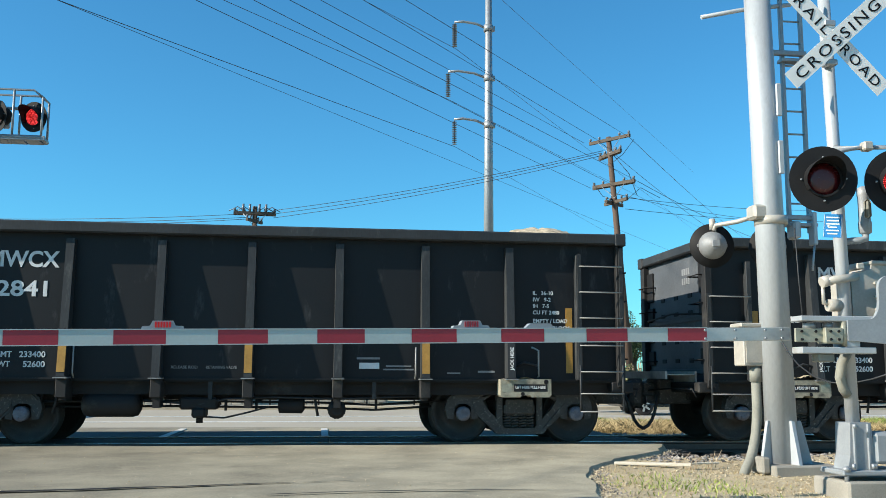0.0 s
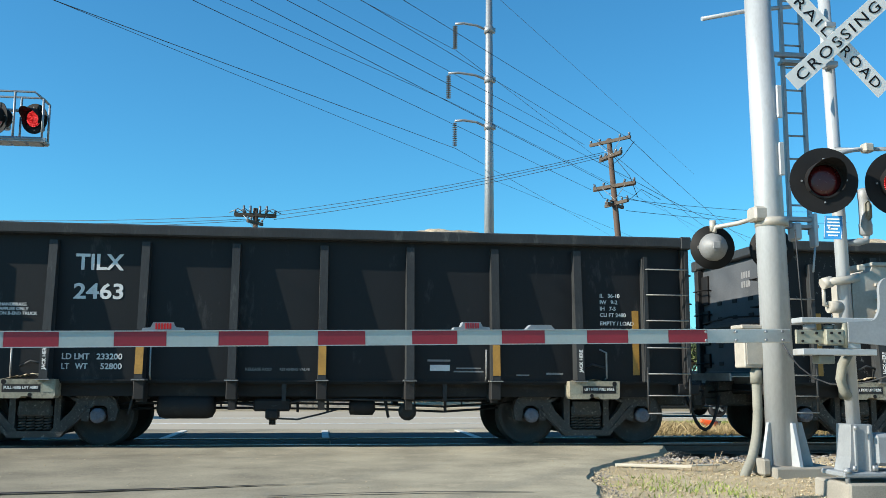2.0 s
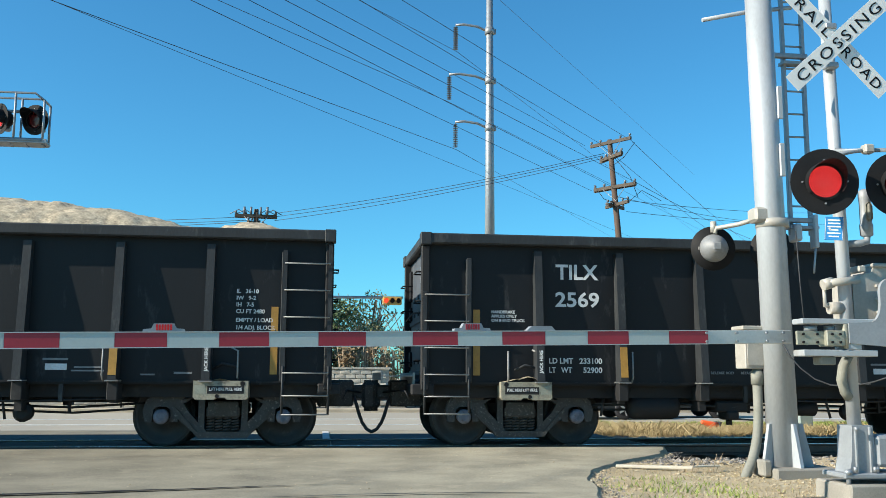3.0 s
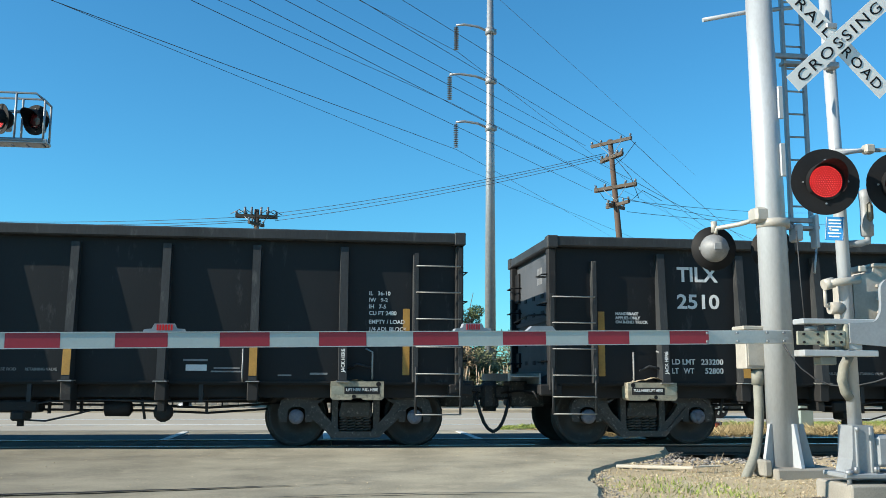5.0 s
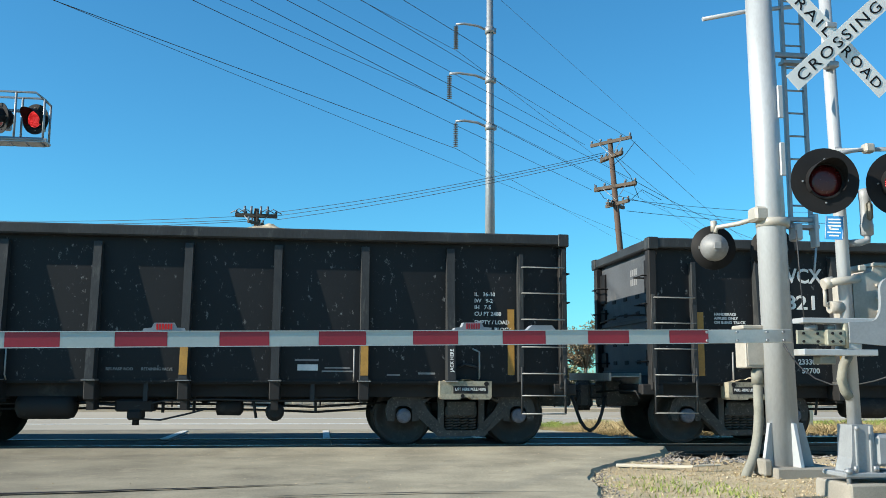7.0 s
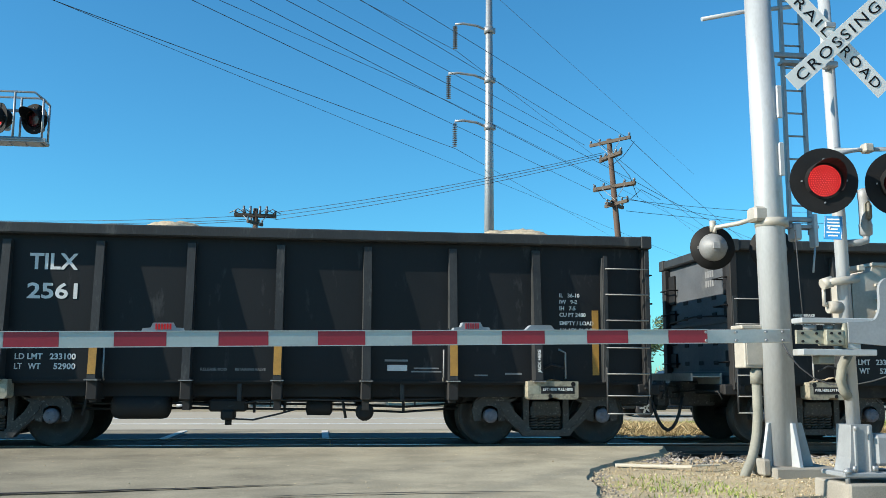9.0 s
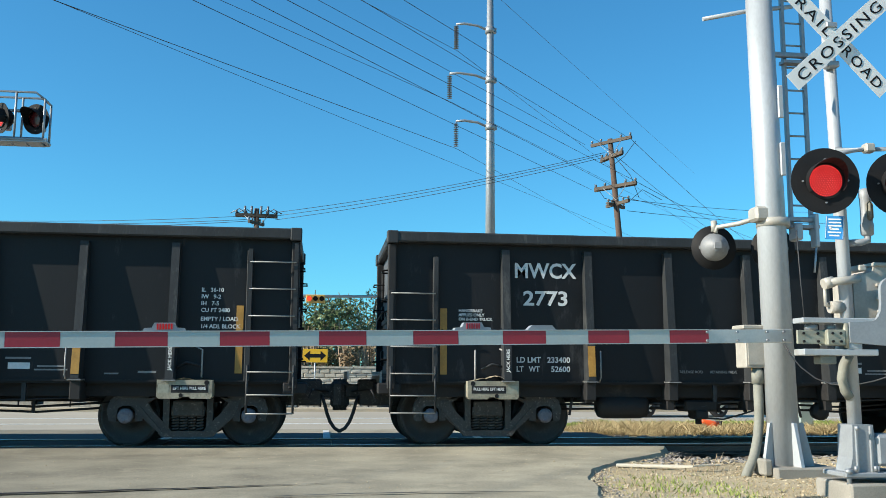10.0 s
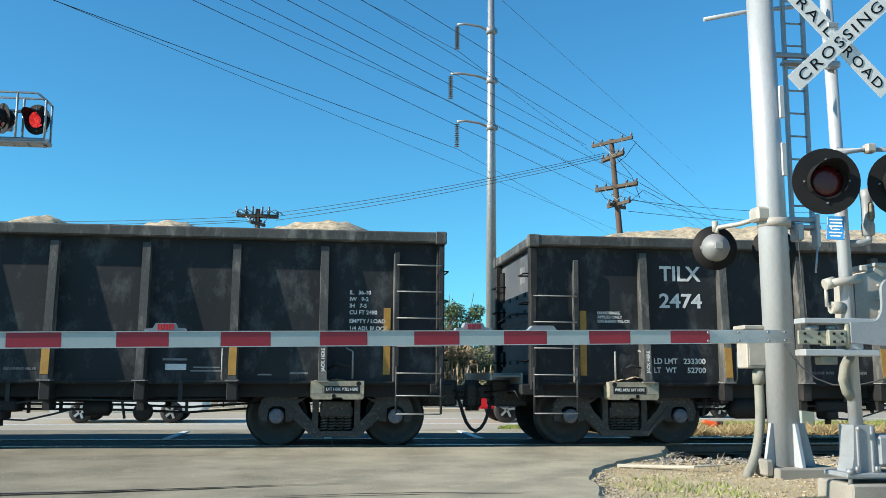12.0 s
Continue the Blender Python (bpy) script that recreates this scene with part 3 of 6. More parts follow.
def build_car(paint, label):
    car = thing("gondola_car", pose(0, YC, 0), label, "freight car", "freight cars of the train")
    edge_paint = RIB_DUSTY if paint is CAR_DUSTY else RIB
    for s in (-1, 1):
        # side sheet with a sill flange
        b = bmesh.new()
        y0, y1 = sorted((s * SIDE, s * (SIDE - 0.012)))
        box(b, -5.62, 5.62, y0, y1, 0.93, 3.09)
        f0, f1 = sorted((s * (SIDE + 0.03), s * (SIDE - 0.05)))
        box(b, -5.62, 5.62, f0, f1, 0.955, 0.985)
        part("side_sheet", b, paint, car, "dark painted side sheet")
        for x in RIBS:
            part("rib", RIB_MESH_DUSTY if paint is CAR_DUSTY else RIB_MESH, None, car, m=pose(x, s * SIDE, 0, 0, 0, 0 if s < 0 else 180))
            part("foot_plate", FOOT_MESH, None, car, "bright worn rib foot", pose(x, s * SIDE, 0, 0, 0, 0 if s < 0 else 180))
        # feet of the stiffeners below the sill
        for x in RIBS[1:-1]:
            b = bmesh.new()
            q0, q1 = sorted((s * (SIDE + 0.18), s * 1.0))
            box(b, x - 0.075, x + 0.075, q0, q1, 0.70, 0.984, bevel=0.01)
            box(b, x - 0.05, x + 0.05, *sorted((s * (SIDE + 0.06), s * 1.1)), 0.55 if abs(x) < 2 else 0.66, 0.705)
            part("sill_bracket", b, UNDER, car)
        # end post ribs and top chord
        for x in (-4.98, 4.98):
            b = bmesh.new()
            box(b, x - 0.04, x + 0.04, *sorted((s * (SIDE - 0.01), s * 1.50)), 0.97, 2.9 if x > 0 else 2.86, bevel=0.008)
            part("end_rib", b, edge_paint, car)
        for x in (-5.65, 5.65):
            b = bmesh.new()
            box(b, x - 0.06, x + 0.06, *sorted((s * 1.33, s * 1.50)), 0.86, 3.05, bevel=0.012)
            part("corner_post", b, UNDER, car)
            b = bmesh.new()
            box(b, x - 0.085, x + 0.085, *sorted((s * 1.37, s * 1.57)), 3.05, 3.245, bevel=0.014)
            part("corner_cap", b, edge_paint, car, "worn corner casting")
        for x, z0, z1 in ((-4.85, 1.08, 2.08), (4.85, 1.08, 2.08), (-2.6, 1.06, 1.52), (0, 1.06, 1.52), (2.6, 1.06, 1.52)):
            b = bmesh.new()
            if abs(x) > 4:
                box(b, x - 0.052, x + 0.052, *sorted((s * (SIDE - 0.002), s * (SIDE + 0.005))), z0, z1)
            else:
                for w in box(b, x - 0.056, x + 0.056, *sorted((s * 0.002, -s * 0.006)), z0, z1):
                    w.co.y += s * (SIDE + 0.25 - (w.co.z - 1.0) * 0.0754 + 0.004)
            part("reflector", b, YELLOW, car, "yellow reflective strip")
        for e in (-1, 1):
            ladder_on_side(car, e * 4.99, e * 5.66, (2.72, 2.32, 1.92, 1.50, 1.10, 0.77, 0.50) if e > 0 else (2.29, 1.89, 1.49, 1.09, 0.765, 0.51), -s, (0.2, 0.3) if e > 0 else (0.05, 0.05))
            # jack pad over the truck
            b = bmesh.new()
            x = e * 4.12
            prism(b, [(x - 0.39, 0.985), (x + 0.39, 0.985), (x + 0.39, 0.75), (x + 0.36, 0.715), (x + 0.09, 0.715), (x + 0.06, 0.745), (x - 0.06, 0.745), (x - 0.09, 0.715), (x - 0.36, 0.715), (x - 0.39, 0.75)], *sorted((s * 1.30, s * 1.60)))
            pad = part("jack_pad", b, PAD, car, "pale dusty jacking pad")
            for hx, hr, hz in ((e * 0.31, 0.036, 0.945), (e * -0.05, 0.03, 0.765)):
                b = bmesh.new(); cyl(b, (x + hx, s * 1.58, hz), (x + hx, s * 1.603, hz), hr, seg=12)
                part("hole", b, BLACK, pad, "dark hole")
            if s < 0:
                part("pad_lettering", lettering("LIFT HERE PULL HERE" if e > 0 else "PULL HERE LIFT HERE", 0.042, WHITE_TEXT, width=0.46), None, pad, "white stencilled words", pose(x - 0.23 + 0.07 * e, -1.606, 0.845))
                b = bmesh.new(); box(b, *sorted((x - e * 0.37, x - e * 0.22)), -1.603, -1.59, 0.80, 0.92)
                part("sticker", b, SHEAR, pad, "faded yellow sticker")
                b = bmesh.new(); box(b, x - 0.26 + 0.07 * e, x + 0.26 + 0.07 * e, -1.602, -1.59, 0.80, 0.91)
                part("dark_band", b, UNDER, pad)
                b = sheet([x - 0.38 + 0.02 * i for i in range(39)], [-1.59 + 0.018 * j for j in range(11)],
                          lambda px, py: 0.982 + max(0.0, 0.10 * noise.noise((px * 3.1, py * 3, e)) + 0.025 * noise.noise((px * 21, py * 21, 2)) + 0.02) * math.sin(math.pi * min(1, max(0, (px - x + 0.38) / 0.76))))
                part("spilled_stone", b, SAND, pad, "spilled crushed stone on the pad")
            # bars and grab irons over the pad
            rod("grab_iron", [(x - 0.26, s * 1.43, 1.0), (x - 0.26, s * 1.5, 1.02), (x - 0.26, s * 1.5, 1.45)], 0.014, RUNG, car)
            rod("grab_iron", [(x + 0.22, s * 1.43, 1.02), (x + 0.22, s * 1.5, 1.03), (x + 0.22, s * 1.5, 1.42), (x + 0.12, s * 1.46, 1.47)], 0.014, RUNG, car)
            rod("lever", [(x - 0.15, s * 1.45, 1.16), (x + 0.0, s * 1.48, 1.24), (x + 0.2, s * 1.48, 1.19)], 0.018, RIB, car)
            rod("sill_step_rod", [(e * 2.45, s * 1.5, 0.98), (e * 2.45, s * 1.58, 1.05), (e * 2.45, s * 1.58, 1.45)], 0.012, RUNG, car)
    # top chord, all round
    b = bmesh.new()
    for s in (-1, 1):
        box(b, -5.72, 5.72, *sorted((s * 1.36, s * 1.56)), 3.072, 3.235, bevel=0.02)
        box(b, *sorted((s * 5.56, s * 5.71)), -1.37, 1.37, 3.075, 3.232, bevel=0.02)
    part("top_chord", b, edge_paint, car, "grey steel top rail")
    # ends: sheet with stiffeners
    for e in (-1, 1):
        b = bmesh.new()
        box(b, *sorted((e * 5.585, e * 5.60)), -1.36, 1.36, 0.95, 3.09)
        end = part("end_sheet", b, END_PAINT, car, "grey scuffed end sheet")
        for z in (1.12, 1.98):
            b = bmesh.new()
            box(b, *sorted((e * 5.60, e * 5.625)), -1.36, 1.36, z - 0.04, z + 0.04, bevel=0.008)
            part("stiffener", b, END_PAINT, end)
        for s in (-1, 1):
            for z in (1.3, 1.75, 2.2, 2.65):
                rod("grab_iron", [(e * 5.7, s * 1.38, z), (e * 5.78, s * 1.38, z), (e * 5.78, s * 0.98, z), (e * 5.6, s * 0.98, z)], 0.013, BLACK, end)
        for s in (-1, 1):
            for z, hh in ((1.36, 0.13), (1.74, 0.10), (2.16, 0.12), (2.66, 0.27)):
                b = bmesh.new(); box(b, *sorted((e * 5.598, e * 5.64)), *sorted((s * 1.06, s * 1.34)), z - hh, z + hh, bevel=0.01)
                part("post_opening", b, BLACK, end, "dark opening beside the corner post")
        b = bmesh.new()
        for z in (2.74, 2.58):
            for k in range(4):
                box(b, *sorted((e * 5.598, e * 5.604)), -0.62 + 0.09 * k, -0.555 + 0.09 * k, z, z + 0.11)
        tagged(part("faded_marks", b, GREY_TEXT, end), kind="stuff")
        for y in (-0.62, 0.0, 0.62) if e < 0 else (-0.62,):
            for z in (1.30, 1.62, 2.10, 2.38):
                b = bmesh.new(); box(b, *sorted((e * 5.598, e * 5.612)), y - 0.09, y + 0.09, z - 0.035, z + 0.035, bevel=0.006)
                part("lightening_slot", b, BLACK, end, "small dark slot in the end sheet")
        rod("end_handrail", [(e * 5.6, -1.2, 2.02), (e * 5.70, -1.16, 2.04), (e * 5.70, 0.0, 2.10), (e * 5.70, 1.16, 2.04), (e * 5.6, 1.2, 2.02)], 0.016, BLACK, end)
        b = bmesh.new()
        box(b, *sorted((e * 5.5, e * 5.85)), -1.45, 1.45, 0.78, 0.95, bevel=0.02)
        part("end_sill", b, UNDER, car)
        b = bmesh.new()
        box(b, *sorted((e * 5.5, e * 6.08)), -0.30, 0.30, 0.58, 1.0, bevel=0.03)
        box(b, *sorted((e * 6.0, e * 6.3)), -0.13, 0.13, 0.70, 0.92, bevel=0.03)
        box(b, *sorted((e * 6.22, e * 6.44)), -0.22 if e > 0 else -0.08, 0.08 if e > 0 else 0.22, 0.54, 0.97, bevel=0.05); cyl(b, (e * 6.32, 0, 0.5), (e * 6.32, 0, 1.0), 0.06, seg=10)
        part("coupler", b, CAST, car, "rusty dark knuckle coupler")
        rod("air_hose", [(e * 6.08, -0.3, 0.74), (e * 6.13, -0.34, 0.60), (e * 6.17, -0.36, 0.46), (e * 6.22, -0.36, 0.33), (e * 6.29, -0.36, 0.23), (e * 6.37, -0.36, 0.185), (e * 6.40, -0.36, 0.185)], 0.028, RUBBER, car, "black rubber air hose")
        rod("uncoupling_lever", [(e * 5.88, -1.42, 0.72), (e * 5.93, -1.40, 0.84), (e * 5.95, -0.5, 0.84), (e * 6.2, -0.1, 0.80)], 0.016, UNDER, car)
    # crossover platform and handbrake at one end
    b = bmesh.new()
    for k in range(9):
        box(b, -6.28, -5.78, -1.2 + 0.25 * k, -1.0 + 0.25 * k, 1.06, 1.075)
    box(b, -6.29, -6.26, -1.2, 1.2, 1.0, 1.12); box(b, -5.80, -5.77, -1.2, 1.2, 0.94, 1.12)
    part("crossover_platform", b, GRATE, car, "galvanised grated end platform")
    b = bmesh.new()
    ring = [(5.66, 0.85 + 0.26 * math.cos(2 * math.pi * k / 20), 1.95 + 0.26 * math.sin(2 * math.pi * k / 20)) for k in range(21)]
    tube(b, ring, 0.018, 6)
    for k in range(3):
        a = math.pi * k / 3
        tube(b, [(5.66, 0.85 - 0.26 * math.cos(a), 1.95 - 0.26 * math.sin(a)), (5.66, 0.85 + 0.26 * math.cos(a), 1.95 + 0.26 * math.sin(a))], 0.012, 5)
    part("brake_wheel", b, RUNG, car, "grey spoked handbrake wheel")
    # floor, centre sill, cross bearers
    for name, dims in (("floor_plate", (-5.5, 5.5, -1.375, 1.375, 0.94, 0.98)), ("centre_sill", (-5.6, 5.6, -0.3, 0.3, 0.64, 0.938)),
                       ("side_stringer", (-5.55, 5.55, -1.22, -1.18, 0.74, 0.938)), ("side_stringer", (-5.55, 5.55, 1.18, 1.22, 0.74, 0.938)),
                       *[("cross_bearer", (x - w, x + w, -1.17, 1.17, 0.72, 0.936)) for x, w in ((-4.12, 0.25), (-2.6, 0.06), (-1.3, 0.06), (0, 0.06), (1.3, 0.06), (2.6, 0.06), (4.12, 0.25))]):
        b = bmesh.new(); box(b, *dims)
        part(name, b, UNDER, car)
    # brake gear under the floor
    b = bmesh.new()
    lathe(b, [(0.10, -0.42), (0.17, -0.38), (0.19, -0.3), (0.19, 0.3), (0.17, 0.38), (0.10, 0.42)], pose(-1.98, -1.1, 0.60, 0, 90, 0), 16)
    part("air_reservoir", b, UNDER, car, "black brake air reservoir")
    b = bmesh.new()
    box(b, -1.0, -0.45, -1.25, -0.85, 0.52, 0.70, bevel=0.03); box(b, -0.82, -0.62, -1.28, -0.9, 0.40, 0.55, bevel=0.03); cyl(b, (-0.72, -1.1, 0.42), (-0.72, -1.1, 0.32), 0.05)
    part("brake_valve", b, UNDER, car, "black brake control valve")
    b = bmesh.new()
    lathe(b, [(0.05, -0.1), (0.13, -0.08), (0.14, 0.06), (0.08, 0.1)], pose(1.3, -1.15, 0.52, 90, 0, 0), 14); box(b, 1.25, 1.35, -1.2, -1.1, 0.6, 0.78)
    part("dirt_collector", b, UNDER, car)
    for y, z in ((-1.0, 0.63), (-0.9, 0.55)):
        rod("brake_rod", [(-3.1, y, z), (-1.2, y, z + 0.01), (1.0, y, z - 0.01), (1.9, y + 0.1, z - 0.05), (3.0, y + 0.2, z + 0.02)], 0.018, UNDER, car)
    for x in (-0.35, 0.1, 0.5, 1.9, -3.0):
        b = bmesh.new(); box(b, x - 0.02, x + 0.02, -1.05, -1.0, 0.5, 0.95)
        part("hanger", b, UNDER, car)
    b = bmesh.new()
    lathe(b, [(0.06, -0.2), (0.12, -0.18), (0.125, 0.16), (0.07, 0.2)], pose(0.62, -1.0, 0.58, 0, 90, 0), 14)
    part("brake_cylinder", b, UNDER, car, "black brake cylinder")
    rod("air_pipe", [(-1.6, -1.12, 0.66), (-1.1, -1.2, 0.62), (-0.7, -1.24, 0.6), (-0.3, -1.22, 0.68), (0.4, -1.2, 0.70), (1.3, -1.22, 0.68), (2.6, -1.22, 0.72)], 0.015, RIB, car)
    rod("air_pipe", [(-0.72, -1.2, 0.42), (-0.35, -1.2, 0.40), (0.0, -1.15, 0.48), (0.3, -1.1, 0.56)], 0.014, RIB, car)
    rod("brake_lever", [(0.95, -1.05, 0.78), (1.02, -1.08, 0.42)], 0.022, RIB, car)
    rod("brake_lever", [(-2.75, -1.05, 0.80), (-2.82, -1.08, 0.46)], 0.022, RIB, car)
    for x in (-0.55, 1.85):
        b = bmesh.new(); box(b, x - 0.03, x + 0.03, -1.38, -1.33, 0.68, 0.96)
        part("release_rod", b, RIB, car)
    # trucks
    for e in (-4.12, 4.12):
        for s in (-1, 1):
            part("side_frame", FRAME_MESH, None, car, "dusty cast steel truck side frame", pose(e, s * 1.12, 0, 0, 0, 0 if s < 0 else 180))
            for k in (-0.18, -0.06, 0.06, 0.18):
                part("spring", SPRING_MESH, None, car, m=pose(e + k, s * 1.05, 0))
        b = bmesh.new()
        box(b, e - 0.22, e + 0.22, -1.15, 1.15, 0.45, 0.68, bevel=0.02)
        part("truck_bolster", b, CAST, car)
        # dark block added behind the springs, so no light shows between them
        b = bmesh.new()
        box(b, e - 0.42, e + 0.42, -0.94, 0.94, 0.19, 0.44, bevel=0.02)
        part("spring_plank", b, UNDER, car)
        for s in (-1, 1):
            b = bmesh.new()
            box(b, e - 0.245, e + 0.245, *sorted((s * 0.95, s * 1.125)), 0.445, 0.60, bevel=0.02)
            for k in (-0.15, 0.15):
                cyl(b, (e + k, s * 1.12, 0.53), (e + k, s * 1.14, 0.53), 0.04, seg=8)
            part("bolster_end", b, CAST, car)
        for a in (-0.889, 0.889):
            w = part("wheelset", AXLE_MESH, None, car, "turning steel wheels on their axle", pose(e + a, 0, WHEEL_R))
            for s in (-1, 1):
                part("wheel", WHEEL_MESH, None, w, m=pose(0, s * 0.755, 0, 0, 0, 0 if s < 0 else 180))
                part("rim", RIM_MESH, None, w, "worn steel wheel rim", m=pose(0, s * 0.755, 0, 0, 0, 0 if s < 0 else 180))
                part("bearing_cap", CAP_MESH, None, w, "blue grey bearing end cap", m=pose(0, s * 1.08, 0, 0, 0, 0 if s < 0 else 180))
    # stencils that all cars share
    words(car, ["HANDBRAKE", "APPLIES ONLY", "ON B-END TRUCK"], -4.62, 2.03, 0.045, WHITE_TEXT, 0.065)
    words(car, ["IL   36-10", "IW   9-2", "IH   7-5", "CU FT 2480"], 4.28, 2.28, 0.06, WHITE_TEXT, 0.10)
    words(car, ["EMPTY / LOAD", "1/4 ADJ. BLOCK"], 4.28, 1.85, 0.06, WHITE_TEXT, 0.11)
    words(car, ["RELEASE ROD"], -1.12, 1.12, 0.042, GREY_TEXT, width=0.38)
    words(car, ["RETAINING VALVE"], -0.62, 1.12, 0.042, GREY_TEXT, width=0.44)
    b = bmesh.new()
    box(b, 1.62, 1.92, -SIDE - 0.004, -SIDE + 0.002, 1.13, 1.22)
    part("label_plate", b, WHITE_TEXT, car, "small white data label")
    for x0, x1, z, h in ((1.58, 1.93, 1.27, 0.03), (2.02, 2.40, 1.16, 0.022), (1.98, 2.44, 1.11, 0.022), (2.95, 3.15, 1.06, 0.022), (3.42, 3.68, 1.08, 0.03)):
        b = bmesh.new(); box(b, x0, x1, -SIDE - 0.003, -SIDE + 0.002, z, z + h)
        part("small_stencil", b, GREY_TEXT, car)
    for x in (-3.9, 3.9):
        ob = part("jack_here_stencil", lettering("JACK HERE", 0.05, WHITE_TEXT), None, car)
        ob.matrix_basis = pose(x + 0.025, -1.637, 1.12, -4.3, -90, 0)
    return car


def words(car, lines, x, z, h, material, gap=0.1, width=None):
    for k, text in enumerate(lines):
        part("stencil", lettering(text, h, material, width=width), None, car, m=pose(x, -SIDE - 0.002, z - gap * k))


def load_mesh(name, humps):
    """Crushed stone in the car, heaped in humps of x, height and reach."""
    def height(x, y):
        z = 2.75
        for cx, h, w in humps:
            z = max(z, 2.75 + (0.63 + 0.7 * h) * max(0.0, 1 - ((x - cx) / (w * 1.15)) ** 2 - (y / 1.9) ** 2))
        return z + 0.06 * noise.noise((x * 2.1, y * 2.1, cx)) + 0.045 * noise.noise((x * 6, y * 6, 1)) + 0.025 * noise.noise((x * 15, y * 15, 3))
    b = sheet(list(np.arange(-5.48, 5.5, 0.08)), list(np.arange(-1.35, 1.4, 0.12)), height)
    return mesh_of(name, b, SAND)


# mark, number, load limit, empty weight, paint (0 black, 1 dusty, 2 scraped), heaps of the load
CARS = [("MWCX", "", "233400", "52600", 0, []),
        ("MWCX", "2841", "233400", "52600", 0, [(4.6, 0.22, 1.2)]),
        ("TILX", "2430", "233300", "52700", 0, []),
        ("MWCX", "2758", "233200", "52800", 2, [(-3.3, 0.2, 1.0), (1.2, 0.18, 1.6)]),
        ("TILX", "2463", "233200", "52800", 0, [(2.0, 0.15, 1.5)]),
        ("TILX", "2569", "233100", "52900", 0, []),
        ("TILX", "2550", "233300", "52700", 0, [(0.6, 0.62, 4.0), (4.4, 0.25, 1.0)]),
        ("TILX", "", "233300", "52700", 0, []),
        ("TILX", "2510", "233200", "52800", 0, []),
        ("TILX", "2421", "233500", "52500", 0, []),
        ("TILX", "2562", "233100", "52900", 2, []),
        ("MWCX", "2821", "233300", "52700", 2, [(0.9, 0.22, 0.9)]),
        ("MWCX", "2765", "233400", "52600", 2, [(1.0, 0.15, 1.0)]),
        ("MWCX", "", "233300", "52700", 0, []),
        ("MWCX", "2768", "233300", "52700", 0, []),
        ("TILX", "2561", "233100", "52900", 0, [(-1.8, 0.22, 1.0), (3.8, 0.2, 1.4)]),
        ("MWCX", "2773", "233400", "52600", 0, []),
        ("TILX", "2496", "233300", "52700", 0, [(-2.0, 0.22, 1.4)]),
        ("TILX", "2519", "232900", "53100", 1, [(-0.4, 0.44, 6.2), (3.6, 0.22, 1.6)]),
        ("TILX", "2474", "233300", "52700", 1, [(-0.7, 0.42, 6.4), (4.2, 0.22, 1.4)]),
        ("TILX", "", "233300", "52700", 1, [(-0.6, 0.24, 1.0), (1.45, 0.24, 0.9), (3.85, 0.29, 1.6)])]

TRAIN = []
STATES = (("dark painted open gondola freight car with stiffening ribs", CAR_BLACK),
          ("dust-greyed dark open gondola freight car with ribs", CAR_DUSTY),
          ("scraped dark painted open gondola freight car with ribs", CAR_SCRAPED))
MASTERS = [build_car(p, l) for l, p in STATES]
used = [False] * 3
for k, (code, number, limit, weight, state, heaps) in enumerate(CARS):
    place = pose(-6.72 + HALF - (k - 1) * PITCH_CARS, YC, 0)
    if used[state]:
        car = copy_thing(MASTERS[state], place)
    else:
        car, used[state] = MASTERS[state], True
    TRAIN.append(car)
for k, (code, number, limit, weight, state, heaps) in enumerate(CARS):
    car = TRAIN[k]
    part("stencil", lettering(code, 0.235, WHITE_TEXT, width=0.98 if code == "MWCX" else 0.68), None, car, "large white lettering", pose(-3.74 if code == "MWCX" else -3.60, -SIDE - 0.003, 2.575))
    if number:
        part("stencil", lettering(number, 0.225, WHITE_TEXT, width=0.70), None, car, "large white numbers", pose(-3.61, -SIDE - 0.003, 2.15))
    words(car, ["LD LMT"], -3.72, 1.27, 0.085, WHITE_TEXT, width=0.38)
    words(car, [limit], -3.24, 1.27, 0.085, WHITE_TEXT, width=0.36)
    words(car, ["LT   WT"], -3.72, 1.13, 0.085, WHITE_TEXT, width=0.36)
    words(car, [weight], -3.18, 1.13, 0.085, WHITE_TEXT, width=0.30)
    if heaps:
        part("load", load_mesh("load", heaps), None, car, "heaped pale crushed stone")


# ---- the crossing ----
def grp(name, x, y, z, label, category, group=""):
    return thing(name, pose(x, y, z), label, category, group)


# the tall mast that carries the cantilever
mast = grp("signal_mast", 5.53, 10.8, -0.1, "tall silver painted steel mast with a ladder", "signal mast")
b = bmesh.new(); cyl(b, (0, 0, 0.12), (-0.10, 0, 7.2), 0.188, 0.155, 28)
tube_ = part("mast_tube", b, ALU, mast)
for z in (4.35, 3.62):
    b = bmesh.new(); box(b, 0.03, 0.10, -0.185, -0.15, z, z + 0.42, bevel=0.01)
    part("cover_plate", b, ALU, tube_)
b = bmesh.new()
box(b, -0.30, 0.50, -0.42, 0.36, -0.05, 0.118, bevel=0.015)
part("foundation", b, CONCRETE, mast, "concrete base block")
for k, a in enumerate((197, 280, 338, 60)):
    b = bmesh.new()
    r = Matrix.Rotation(radians(a), 4, "Z")
    v = prism(b, [(0.15, 0.115), (0.335, 0.115), (0.325, 0.16), (0.225, 0.62), (0.15, 0.62)], -0.022, 0.022)
    bmesh.ops.transform(b, matrix=r, verts=v)
    part("gusset", b, ALU, mast)
b = bmesh.new(); box(b, -0.40, -0.30, -0.30, 0.10, 0.02, 0.21, bevel=0.02)
part("foundation_kerb", b, CONCRETE, mast, "broken concrete lip of the base")
b = bmesh.new()
